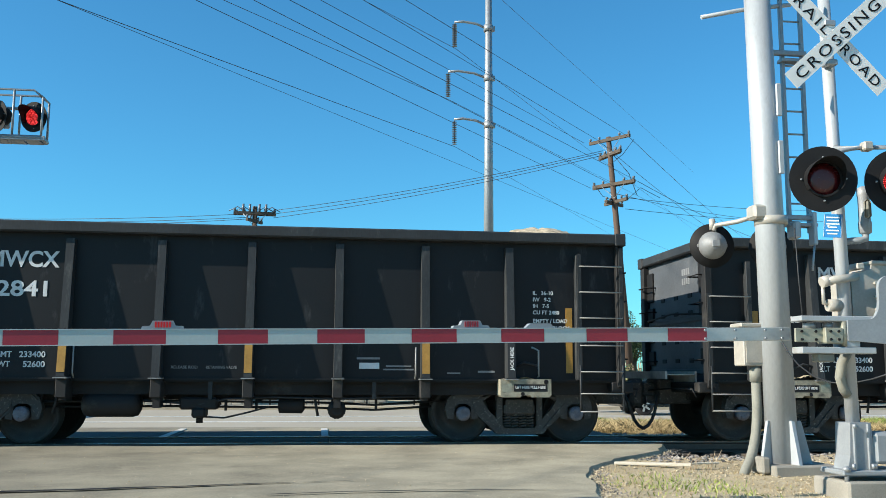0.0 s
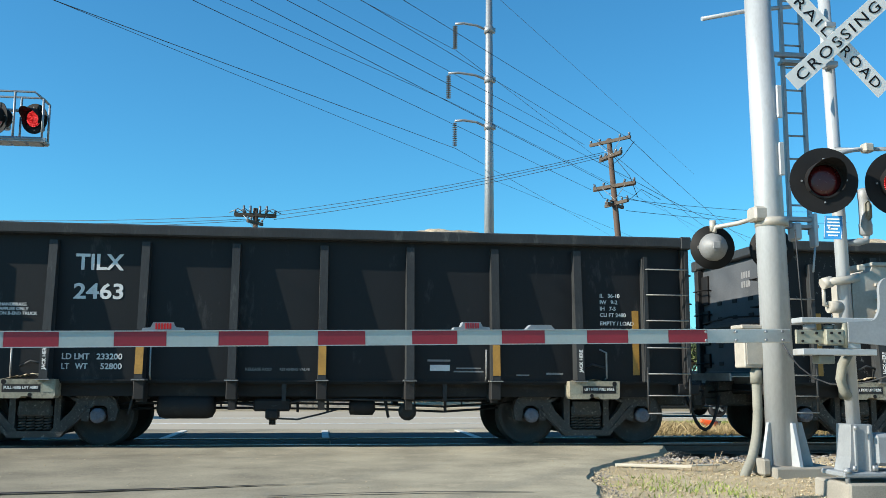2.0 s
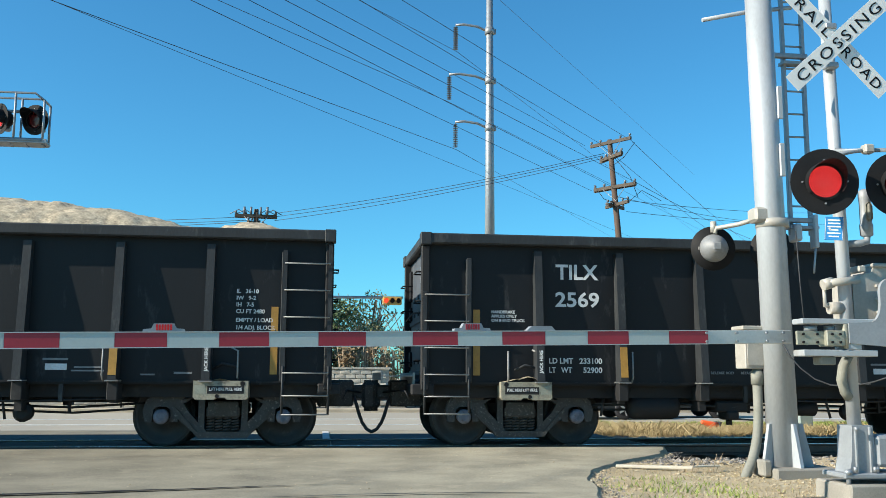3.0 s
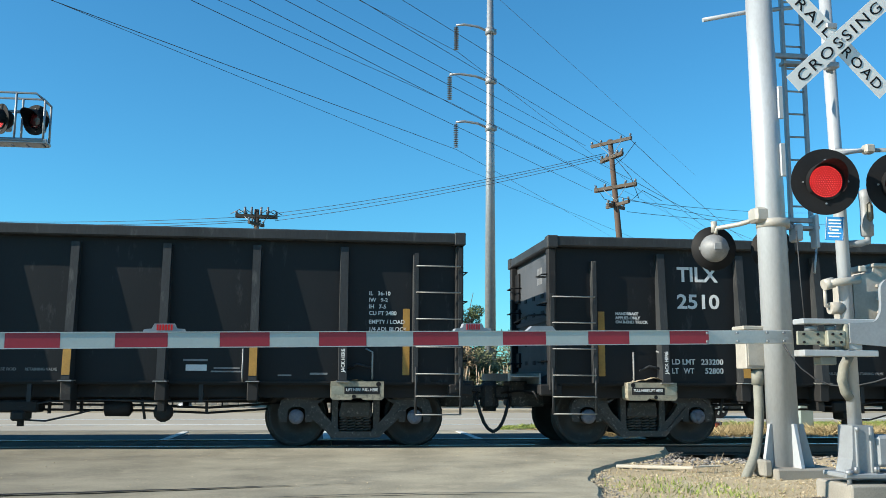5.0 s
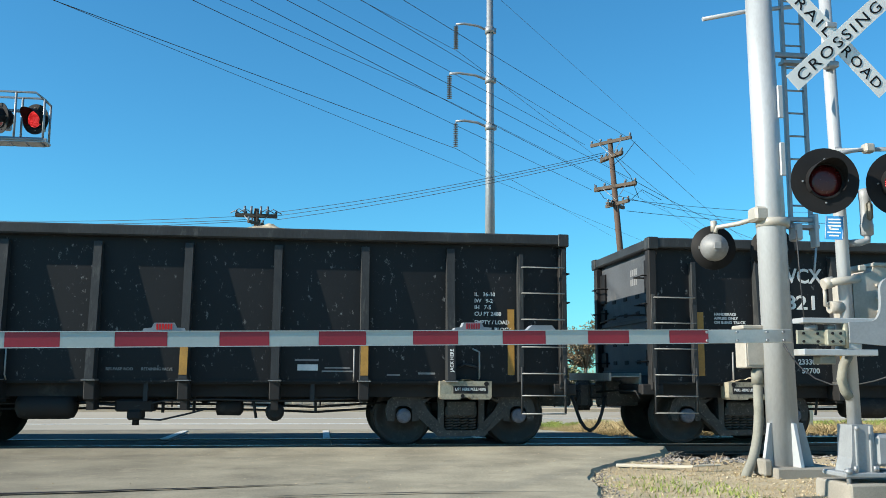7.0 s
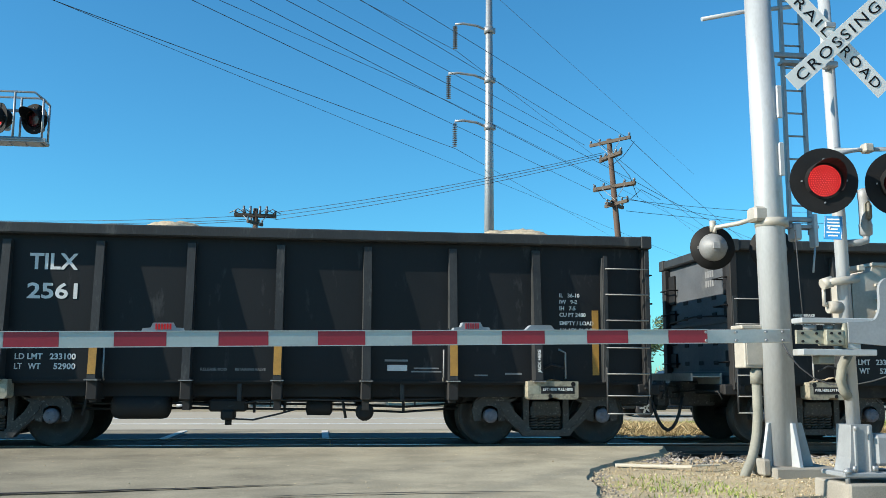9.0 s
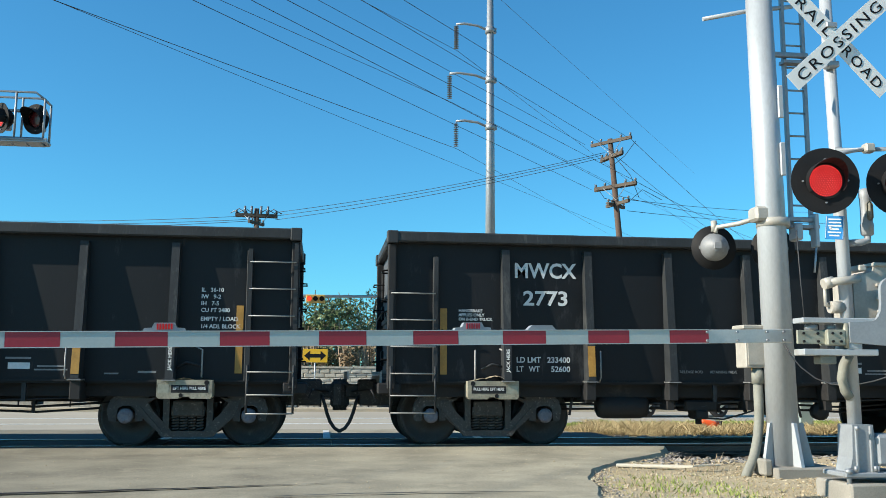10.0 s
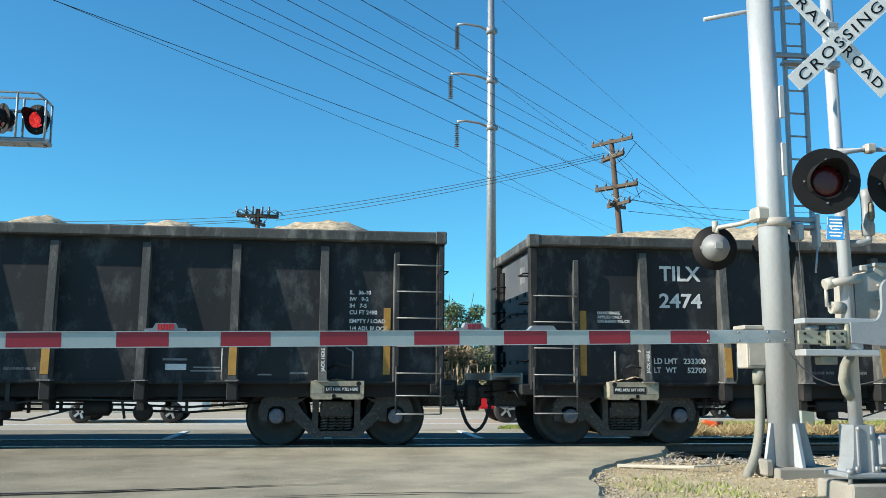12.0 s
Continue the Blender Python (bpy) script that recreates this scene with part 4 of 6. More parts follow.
tube(b, [(-0.75, 0.2, 5.73), (-0.2, 0.2, 5.86), (0.48, 0.2, 5.97)], 0.028, 8)
part("brace_rod", b, ALU, mast)
# the ladder on the mast
b = bmesh.new()
for x in (0.33, 0.60):
    box(b, x - 0.022, x + 0.022, 0.17, 0.23, 2.95, 7.0, bevel=0.004)
lad = part("mast_ladder", b, GALV, mast, "galvanised climbing ladder")
for k in range(14):
    b = bmesh.new(); cyl(b, (0.33, 0.2, 3.02 + 0.302 * k), (0.60, 0.2, 3.02 + 0.302 * k), 0.013, seg=8)
    part("rung", b, GALV, lad)
for z in (3.1, 5.25):
    b = bmesh.new(); box(b, 0.1, 0.62, 0.10, 0.17, z, z + 0.06, bevel=0.008); box(b, 0.28, 0.66, 0.1, 0.24, z - 0.08, z - 0.04)
    part("ladder_bracket", b, GALV, lad)
b = bmesh.new(); box(b, 0.31, 0.41, 0.05, 0.25, 2.86, 3.08, bevel=0.02); box(b, 0.575, 0.625, 0.05, 0.2, 2.78, 3.2, bevel=0.01); tube(b, [(0.60, 0.1, 2.80), (0.50, 0.0, 2.45)], 0.014, 6)
part("ladder_guard", b, ALU, lad)
# junction box and its conduit
jb = part("junction_box", bmesh.new(), HOUSING, mast, "pale grey steel junction box")
b = bmesh.new(); box(b, -0.43, -0.14, 0.02, 0.30, 1.27, 1.74, bevel=0.012); box(b, -0.46, -0.12, 0.0, 0.32, 1.74, 1.79, bevel=0.01)
jb.data = mesh_of("junction_box", b, BEIGE)
b = bmesh.new(); box(b, -0.40, -0.20, 0.008, 0.019, 1.31, 1.70)
part("door", b, BEIGE, jb)
b = bmesh.new()
tube(b, [(-0.25, 0.1, 1.27), (-0.25, 0.1, 0.75), (-0.265, 0.09, 0.60), (-0.295, 0.06, 0.47), (-0.34, 0.02, 0.35), (-0.395, -0.03, 0.24), (-0.46, -0.08, 0.14), (-0.53, -0.12, 0.05), (-0.60, -0.16, -0.08)], 0.058, 14)
part("conduit", b, CONDUIT, mast, "bent grey cable conduit")
b = bmesh.new(); cyl(b, (-0.25, 0.1, 1.08), (-0.25, 0.1, 1.24), 0.074, seg=14)
part("conduit_collar", b, CONDUIT, mast)
b = bmesh.new(); tube(b, [(-0.05, -0.2, 1.56), (0.01, -0.24, 1.42), (0.10, -0.3, 1.28), (0.22, -0.4, 1.15), (0.36, -0.5, 1.08), (0.5, -0.7, 1.07), (0.58, -1.0, 1.12), (0.6, -1.4, 1.2)], 0.009, 6); tube(b, [(0.2, -0.16, 2.95), (0.22, -0.17, 2.3), (0.26, -0.17, 1.6)], 0.008, 6)
part("loose_cable", b, WIRE, mast)


# flashing lamps
def hood_mesh(r, depth):
    b = bmesh.new()
    n = 18
    ring = []
    for k in range(n + 1):
        a = radians(-35 + 250 * k / n)
        d = depth * (0.35 + 0.65 * max(0.0, math.sin(a)))
        ring.append([Vector((rr * math.cos(a), y, rr * math.sin(a))) for rr, y in ((r, 0), (r * 1.02, -d), (r * 1.04, -d), (r * 1.05, 0))])
    vs = [[b.verts.new(p) for p in q] for q in ring]
    for p, q in zip(vs, vs[1:]):
        for i in range(4):
            b.faces.new((p[i], p[(i + 1) % 4], q[(i + 1) % 4], q[i]))
    return mesh_of("hood", b, BLACK)


BOARDS = {}


def flashing_lamp(parent, name, m, r_disc, r_lens, phase, hood_depth=0.28):
    """A lamp that faces -y: housing, black disc, hood, dark lens, and behind the lens a lit board that comes forward while the lamp is on."""
    k = part(name, bmesh.new(), BLACK, parent, "round black flashing signal lamp with a hood", m)
    b = bmesh.new()
    lathe(b, [(r_lens * 1.04, -0.005), (r_disc, -0.005), (r_disc, 0.006), (r_lens * 1.04, 0.012)], pose(0, 0, 0, -90, 0, 0), 36, True, False)
    lathe(b, [(r_lens * 1.04, 0.0), (r_lens * 1.1, 0.0), (r_lens * 1.05, 0.1), (r_lens * 0.5, 0.2), (0.03, 0.21)], pose(0, 0.045, 0, -90, 0, 0), 24)
    k.data = mesh_of(name, b, BLACK)
    part("hood", hood_mesh(r_lens * 1.12, hood_depth), None, k, "black visor")
    b = bmesh.new(); lathe(b, [(r_lens, -0.03), (r_lens * 1.12, -0.03), (r_lens * 1.12, 0.01), (r_lens, 0.01)], pose(0, 0, 0, -90, 0, 0), 32, True, False)
    part("bezel", b, BLACK, k)
    b = bmesh.new(); lathe(b, [(0.002, -0.012), (r_lens * 0.6, -0.010), (r_lens, -0.004), (r_lens, 0.0), (0.002, 0.0)], pose(0, 0, 0, -90, 0, 0), 32)
    part("lens", b, LENS_OFF, k, "dark red lens")
    b = bmesh.new(); lathe(b, [(0.002, -0.004), (r_lens * 0.98, -0.004), (r_lens * 0.98, 0.0), (0.002, 0.0)], pose(0, 0, 0, -90, 0, 0), 32)
    board = part("led_board", b, LED_BOARD, k, "glowing red light board", pose(0, 0.03, 0))
    b = bmesh.new()
    for i in range(1, 8):
        for j in range(6 * i):
            a = 2 * math.pi * j / (6 * i)
            x, z = r_lens * 0.94 * i / 7 * math.cos(a), r_lens * 0.94 * i / 7 * math.sin(a)
            s = r_lens * 0.030
            q = [b.verts.new(p) for p in ((x - s, -0.006, z), (x, -0.006, z - s), (x + s, -0.006, z), (x, -0.006, z + s), (x, -0.009, z))]
            for u in range(4):
                b.faces.new((q[u], q[(u + 1) % 4], q[4]))
    tagged(part("led_array", b, LED, board), kind="stuff")
    for a in (0, 90, 180, 270):
        b = bmesh.new(); c = r_lens * 1.35
        cyl(b, (c * math.cos(radians(a)), -0.02, c * math.sin(radians(a))), (c * math.cos(radians(a)), 0, c * math.sin(radians(a))), 0.009, seg=6)
        part("screw", b, GALV, k)
    BOARDS[board] = phase
    return k


# lamps on the back of the mast, facing the far side
b = bmesh.new(); tube(b, [(-0.12, -0.05, 3.14), (-0.34, 0.25, 3.08), (-0.56, 0.42, 3.05), (-0.58, 0.42, 2.98)], 0.03, 8); tube(b, [(-0.1, 0.2, 3.12), (0.25, 0.5, 3.05), (0.25, 0.5, 2.95)], 0.03, 8)
part("lamp_bracket", b, BEIGE, mast, "beige cast lamp bracket")
b = bmesh.new(); box(b, -0.30, -0.08, -0.14, 0.1, 3.06, 3.24, bevel=0.03); cyl(b, (-0.02, 0, 3.0), (-0.02, 0, 3.1), 0.2, seg=24)
part("clamp", b, BEIGE, mast, "beige cast clamp")
for x in (-0.58, 0.22):
    lamp = part("rear_lamp", bmesh.new(), BLACK, mast, "back of a round signal lamp", pose(x, 0.5, 2.8, 0, 0, 172))
    b = bmesh.new(); lathe(b, [(0.02, -0.005), (0.285, -0.005), (0.285, 0.006), (0.02, 0.01)], pose(0, 0, 0, -90, 0, 0), 32)
    lamp.data = mesh_of("rear_lamp", b, BLACK)
    b = bmesh.new(); lathe(b, [(0.175, 0.008), (0.18, 0.04), (0.165, 0.10), (0.12, 0.16), (0.08, 0.185), (0.075, 0.20), (0.02, 0.205)], pose(0, 0, 0, -90, 0, 0), 24)
    for s in (-1, 1):
        box(b, s * 0.17 - 0.02, s * 0.17 + 0.02, 0.0, 0.04, -0.02, 0.02)
    box(b, -0.05, 0.05, 0.195, 0.215, -0.04, 0.05, bevel=0.008)
    part("housing", b, LAMP_GREY, lamp, "dull silver domed lamp housing")
    b = bmesh.new(); cyl(b, (0, 0.05, 0.2), (0, 0.05, 0.34), 0.04, seg=10)
    part("elbow", b, BEIGE, lamp)

# the gate mast
gate = grp("crossing_gate", 5.12, 8.6, -0.1, "silver crossing signal with a lowered striped gate arm", "crossing gate")
b = bmesh.new(); cyl(b, (0.02, 0, 0.6), (-0.06, 0, 5.2), 0.066, 0.06, 20)
part("post", b, ALU, gate)
b = bmesh.new(); box(b, -0.20, 0.75, -0.25, 0.4, -0.1, 0.17, bevel=0.02)
part("foundation", b, CONCRETE, gate, "weathered concrete foundation")
b = bmesh.new()
prism(b, [(-0.13, 0.27), (0.17, 0.27), (0.145, 0.40), (0.125, 0.71), (-0.085, 0.71), (-0.10, 0.40)], -0.13, 0.13)
box(b, -0.22, 0.45, -0.2, 0.22, 0.22, 0.27, bevel=0.012)
for x in (-0.055, 0.09):
    box(b, x - 0.012, x + 0.012, -0.15, -0.12, 0.27, 0.70, bevel=0.004)
part("base_casting", b, HOUSING, gate, "grey painted cast base")
b = bmesh.new(); box(b, 0.14, 0.42, -0.16, 0.14, 0.32, 0.62, bevel=0.03)
part("terminal_box", b, HOUSING, gate, "grey terminal box")
for x in (-0.10, 0.12, -0.07, 0.10):
    b = bmesh.new(); cyl(b, (x, -0.18, 0.28 if abs(x) > 0.09 else 0.66), (x, -0.18, 0.33 if abs(x) > 0.09 else 0.70), 0.02, seg=6)
    part("bolt", b, GALV, gate)
for x, y in ((-0.17, -0.17), (0.4, -0.17)):
    b = bmesh.new(); cyl(b, (x, y, 0.14), (x, y, 0.31), 0.022, seg=8); cyl(b, (x, y, 0.26), (x, y, 0.30), 0.042, seg=6)
    part("anchor_bolt", b, GALV, gate)
# gear housing, counterweight plates, arm bracket
b = bmesh.new()
prism(b, [(0.07, 1.58), (0.60, 1.58), (0.62, 2.22), (0.30, 2.26), (0.28, 2.20), (0.07, 2.14)], -0.02, 0.36)
house = part("gear_housing", b, BEIGE, gate, "beige cast gear housing")
for k in range(4):
    b = bmesh.new(); box(b, 0.30, 0.62, -0.05, -0.02, 1.66 + 0.13 * k, 1.69 + 0.13 * k, bevel=0.006)
    part("fin", b, BEIGE, house)
b = bmesh.new(); box(b, 0.12, 0.20, -0.06, 0.3, 2.2, 2.26, bevel=0.01); box(b, 0.28, 0.5, -0.05, 0.3, 2.25, 2.29, bevel=0.01)
part("cover_rim", b, BEIGE, house)
b = bmesh.new()
tube(b, [(-0.24, -0.05, 2.08), (-0.1, -0.1, 2.09), (0.09, -0.1, 2.12)], 0.04, 10); tube(b, [(-0.22, 0.0, 2.06), (-0.22, 0.0, 1.86), (-0.1, 0.0, 1.84)], 0.02, 8)
cyl(b, (-0.26, -0.05, 2.06), (-0.16, -0.05, 2.09), 0.055, seg=12); cyl(b, (-0.18, 0.0, 1.84), (-0.05, 0.0, 1.84), 0.06, seg=12)
part("pipe_clamp", b, BEIGE, gate, "beige cast clamp on the post")
b = bmesh.new()
out = [(-0.23, 1.48), (0.62, 1.42), (0.62, 2.10), (0.22, 2.10)]
arc = [(0.22 - 0.12 * math.sin(a), 2.10 - 0.12 + 0.12 * math.cos(a)) for a in np.linspace(0, math.pi / 2, 6)]
inner = [(0.10, 1.85), (0.09, 1.78)] + [(-0.02 + 0.1 * math.cos(a), 1.78 - 0.1 * math.sin(a)) for a in np.linspace(0.3, math.pi / 2, 5)] + [(-0.23, 1.67)]
prism(b, out[:3] + arc + inner, -0.42, -0.38)
plate = part("counterweight_plate", b, HOUSING, gate, "grey counterweight side plate")
for x, z in ((0.30, 1.98), (0.20, 1.95), (0.26, 1.90), (0.36, 2.02)):
    b = bmesh.new(); cyl(b, (x, -0.44, z), (x, -0.42, z), 0.018, seg=6)
    part("bolt", b, GALV, plate)
b = bmesh.new()
for z0, z1 in ((1.66, 1.71), (1.36, 1.42)):
    box(b, -0.68, 0.06, -0.40, -0.20, z0, z1, bevel=0.006)
box(b, -0.25, -0.10, -0.40, -0.18, 1.42, 1.66, bevel=0.006)
part("arm_bracket", b, ALU, gate, "white welded arm bracket")
b = bmesh.new()
box(b, -0.72, -0.42, -0.36, -0.33, 1.465, 1.595, bevel=0.005); box(b, -0.45, -0.27, -0.41, -0.25, 1.452, 1.60, bevel=0.008); cyl(b, (-0.25, -0.38, 1.43), (-0.25, -0.38, 1.66), 0.028, seg=10)
shear = part("shear_bracket", b, SHEAR, gate, "galvanised yellowish shear bracket")
for x in (-0.66, -0.52, -0.40, -0.32):
    for z in (1.49, 1.565):
        b = bmesh.new(); cyl(b, (x, -0.425 if x > -0.46 else -0.375, z), (x, -0.33, z), 0.013, seg=6)
        part("bolt", b, BLACK, shear)
for x, r in ((-0.55, 0.06), (-0.36, 0.05)):
    b = bmesh.new(); cyl(b, (x, -0.3, 1.598), (x, -0.3, 1.645), r, seg=12)
    part("pivot_boss", b, GALV, gate)
b = bmesh.new(); box(b, -0.5, -0.34, -0.36, -0.22, 1.28, 1.36, bevel=0.01); tube(b, [(-0.03, -0.05, 1.38), (-0.10, -0.06, 1.27), (-0.12, -0.05, 1.14), (-0.08, -0.03, 1.03), (-0.03, -0.02, 0.97)], 0.048, 10)
part("cable_boot", b, CONDUIT, gate, "grey flexible cable boot")
# the arm
arm = part("gate_arm", bmesh.new(), ARM_BACK, gate, "long red and grey striped gate arm", Matrix.Translation((-1.52, -0.203, 1.533)) @ pose(0, 0, 0, 0, -1.12, 7.07))
b = bmesh.new(); box(b, -12.2, 0.0, 0.0, 0.03, -0.063, 0.063); box(b, -0.02, 0.90, 0.006, 0.036, -0.064, 0.064, bevel=0.004)
box(b, -12.2, 0, -0.010, 0.0, 0.059, 0.066); box(b, -12.2, 0, -0.010, 0.0, -0.066, -0.059)
arm.data = mesh_of("gate_arm", b, ARM_BACK)
b = bmesh.new(); box(b, 0.002, 0.404, -0.004, -0.001, -0.058, 0.058)
red = mesh_of("red_stripe", b, RED_SHEET)
b = bmesh.new(); box(b, 0.002, 0.404, -0.004, -0.001, -0.058, 0.058)
white = mesh_of("white_stripe", b, WHITE_SHEET)
for k in range(30):
    part("stripe", red if k % 2 == 0 else white, None, arm, m=pose(-0.406 * (k + 1), 0, 0))
b = bmesh.new()
for x in (-0.02, 0.3, 0.62, 0.80):
    for z in (-0.04, 0.04):
        cyl(b, (x, -0.02, z), (x, 0.0, z), 0.014, seg=6)
part("arm_bolts", b, GALV, arm)
tagged(arm.children[-1], kind="stuff")
for x in (-4.90, -2.30, -1.66):
    lit = x != -1.66
    b = bmesh.new()
    prism(b, [(-0.17, 0.07), (0.17, 0.07), (0.16, 0.095), (0.10, 0.10), (0.08, 0.14), (-0.08, 0.14), (-0.10, 0.10), (-0.16, 0.095)] if lit else [(-0.14, 0.07), (0.14, 0.07), (0.10, 0.115), (-0.09, 0.115)], -0.012, 0.07)
    g = part("gate_lamp", b, HOUSING, arm, "small grey lamp unit on the arm", pose(x, 0.015, -0.008))
    if lit:
        for k in range(6):
            b = bmesh.new(); box(b, -0.062 + 0.022 * k, -0.048 + 0.022 * k, -0.020, -0.011, 0.085, 0.132)
            part("lens_bar", b, LED_BOARD if x < -4 else RED_SHEET, g)
b = bmesh.new()
for k in range(150):
    x = -1.9 - 0.068 * k
    q = [b.verts.new(p) for p in ((x - 0.009, 0.008, 0.062), (x + 0.009, 0.008, 0.062), (x, 0.010, 0.084), (x, 0.02, 0.062))]
    b.faces.new(q[:3]); b.faces.new((q[0], q[3], q[2])); b.faces.new((q[1], q[3], q[2]))
tagged(part("bird_spikes", b, BLACK, arm, "row of small black spikes"), kind="stuff")

# lamps, crossbuck, bell and blue sign on the gate mast
for x, ph in ((-0.40, 0), (0.37, 1)):
    flashing_lamp(gate, "flashing_lamp", pose(x, -0.42, 3.01, 2, 0, -12), 0.318, 0.155, ph, 0.26)
b = bmesh.new(); tube(b, [(-0.06, -0.06, 3.42), (0.12, -0.3, 3.37), (-0.1, -0.32, 3.33), (-0.35, -0.34, 3.25)], 0.022, 8); tube(b, [(0.12, -0.28, 3.37), (0.37, -0.34, 3.37), (0.40, -0.34, 3.25)], 0.022, 8)
part("lamp_crossarm", b, HOUSING, gate, "grey pipe crossarm")
b = bmesh.new(); box(b, 0.08, 0.18, -0.36, -0.26, 3.33, 3.42, bevel=0.015)
part("crossarm_clamp", b, BEIGE, gate)
for text, ang, y, side in (("RAILROAD", -46, -0.13, 0), ("CROSSING", 42, -0.16, 1)):
    b = bmesh.new()
    v = box(b, -0.70, 0.70, -0.004, 0.004, -0.095, 0.095)
    blade = part("crossbuck_blade", b, SIGN_WHITE, gate, "white crossbuck blade with black words", Matrix.Translation((-0.02, y, 4.52)) @ Matrix.Rotation(radians(-ang), 4, "Y"))
    if side:
        words_at = [("CROSSING", -0.61, 1.22)]
    else:
        words_at = [("RAIL", -0.58, 0.47), ("ROAD", 0.10, 0.52)]
    for w, x, wd in words_at:
        part("letters", lettering(w, 0.115, SIGN_BLACK, 0.002, wd, bold=0.0, space=1.3), None, blade, "black block letters", pose(x, -0.006, -0.058))
    b = bmesh.new()
    for x in (-0.03, 0.03):
        cyl(b, (x, -0.012, 0.0), (x, -0.004, 0.0), 0.012, seg=6)
    part("bolt", b, GALV, blade)
b = bmesh.new(); box(b, -0.14, -0.02, -0.15, -0.03, 4.25, 4.31, bevel=0.01); box(b, -0.14, -0.02, -0.15, -0.03, 4.66, 4.72, bevel=0.01)
part("crossbuck_bracket", b, GALV, gate)
b = bmesh.new(); lathe(b, [(0.03, 0.0), (0.062, 0.02), (0.066, 0.12), (0.058, 0.14), (0.058, 0.36), (0.064, 0.40), (0.064, 0.47), (0.02, 0.49)], pose(0.25, -0.02, 2.55), 18)
bell = part("bell", b, HOUSING, gate, "grey electronic crossing bell")
b = bmesh.new(); box(b, 0.215, 0.285, -0.10, -0.06, 2.70, 2.90, bevel=0.03)
part("sound_opening", b, CONDUIT, bell)
b = bmesh.new(); tube(b, [(0.25, -0.02, 2.56), (0.25, -0.02, 2.51), (0.18, -0.02, 2.49), (0.03, 0, 2.48)], 0.035, 10)
part("bell_bracket", b, HOUSING, gate)
b = bmesh.new(); box(b, -0.085, 0.085, -0.004, 0.004, -0.115, 0.115, bevel=0.003)
note = part("blue_notice", b, SIGN_BLUE, gate, "small blue notice with white lines", pose(-0.20, -0.2, 2.60, 0, 5, -28))
b = bmesh.new()
for k in range(6):
    w = (0.06, 0.055, 0.06, 0.04, 0.06, 0.045)[k]
    box(b, -w, w, -0.007, -0.0035, 0.075 - 0.032 * k, 0.088 - 0.032 * k)
for s in (-1, 1):
    box(b, s * 0.078 - 0.002, s * 0.078 + 0.002, -0.007, -0.0035, -0.108, 0.108)
part("white_lines", b, SIGN_WHITE, note)
b = bmesh.new(); tube(b, [(-0.24, -0.19, 2.6), (-0.1, -0.06, 2.6)], 0.012, 6)
part("notice_bracket", b, GALV, note.parent)


# the cantilever beyond the track, with its lamp basket over the road
cant = grp("cantilever_signal", -15.5, 19.2, -0.1, "silver cantilever signal with a railed lamp basket over the road", "crossing signal")
b = bmesh.new(); cyl(b, (0, 0, 0), (0, 0, 7.4), 0.19, 0.15, 20); box(b, -0.4, 0.4, -0.4, 0.4, -0.1, 0.2, bevel=0.02)
part("mast_tube", b, ALU, cant)
X0, X1, Y0, Y1, ZB, ZT = -0.2, 9.93, -0.30, 0.12, 5.76, 6.72
b = bmesh.new()
for z, r in ((ZB, 0.045), (ZT, 0.022), (ZT - 0.5, 0.018)):
    for y in (Y0, Y1):
        if z == ZT - 0.5:
            continue
        tube(b, [(X0, y, z), (X1 - (0.18 if z == ZT else 0), y, z), (X1, y, z - (0.14 if z == ZT else 0))], r, 8)
    if z != ZT - 0.5:
        tube(b, [(X1, Y0, z - (0.14 if z == ZT else 0)), (X1, Y1, z - (0.14 if z == ZT else 0))], r, 8)
basket = part("lamp_basket", b, GALV, cant, "galvanised walkway with a pipe rail")
for x in (X1, X1 - 0.55, X1 - 2.6, X1 - 4.4, X1 - 6.2, X1 - 8.0):
    for y in (Y0, Y1):
        b = bmesh.new(); cyl(b, (x, y, ZB - 0.03), (x, y, ZT - (0.14 if x == X1 else 0)), 0.024, seg=8)
        part("rail_post", b, GALV, basket)
b = bmesh.new(); box(b, X0, X1 + 0.08, Y0 - 0.03, Y0 + 0.05, ZB - 0.06, ZB + 0.03, bevel=0.008)
part("toe_beam", b, GALV, basket)
b = bmesh.new()
for k in range(33):
    box(b, X1 - 0.05 - k * 0.3, X1 - 0.32 - k * 0.3, Y0 + 0.05, Y1 - 0.03, ZB - 0.06, ZB - 0.03)
tagged(part("floor_grating", b, GALV, basket), kind="stuff")
b = bmesh.new(); cyl(b, (X0, 0.1, ZT - 0.28), (X1 - 0.15, 0.1, ZT - 0.28), 0.035, seg=8)
part("lamp_pipe", b, GALV, basket)
for x, ph in ((9.72, 1), (9.06, 0)):
    flashing_lamp(cant, "flashing_lamp", pose(x, -0.12, 6.22, 6, 0, -22 if ph else -46), 0.305, 0.17, ph, 0.36)
    b = bmesh.new(); tube(b, [(x, 0.1, ZT - 0.28), (x + 0.05, 0.08, 6.4), (x + 0.05, 0.06, 6.3)], 0.03, 6); box(b, x + 0.0, x + 0.14, -0.02, 0.16, 6.02, 6.42, bevel=0.03)
    part("lamp_bracket", b, HOUSING, cant)


# ---- beyond the rails ----
def line_wire(name, a, c, sag, label, r=0.018):
    b = bmesh.new()
    a, c = Vector(a), Vector(c)
    tube(b, [a.lerp(c, k / 14) - Vector((0, 0, 4 * sag * (k / 14) * (1 - k / 14))) for k in range(15)], r, 5)
    return solid(name, b, WIRE, label, "cable", group="overhead cables")


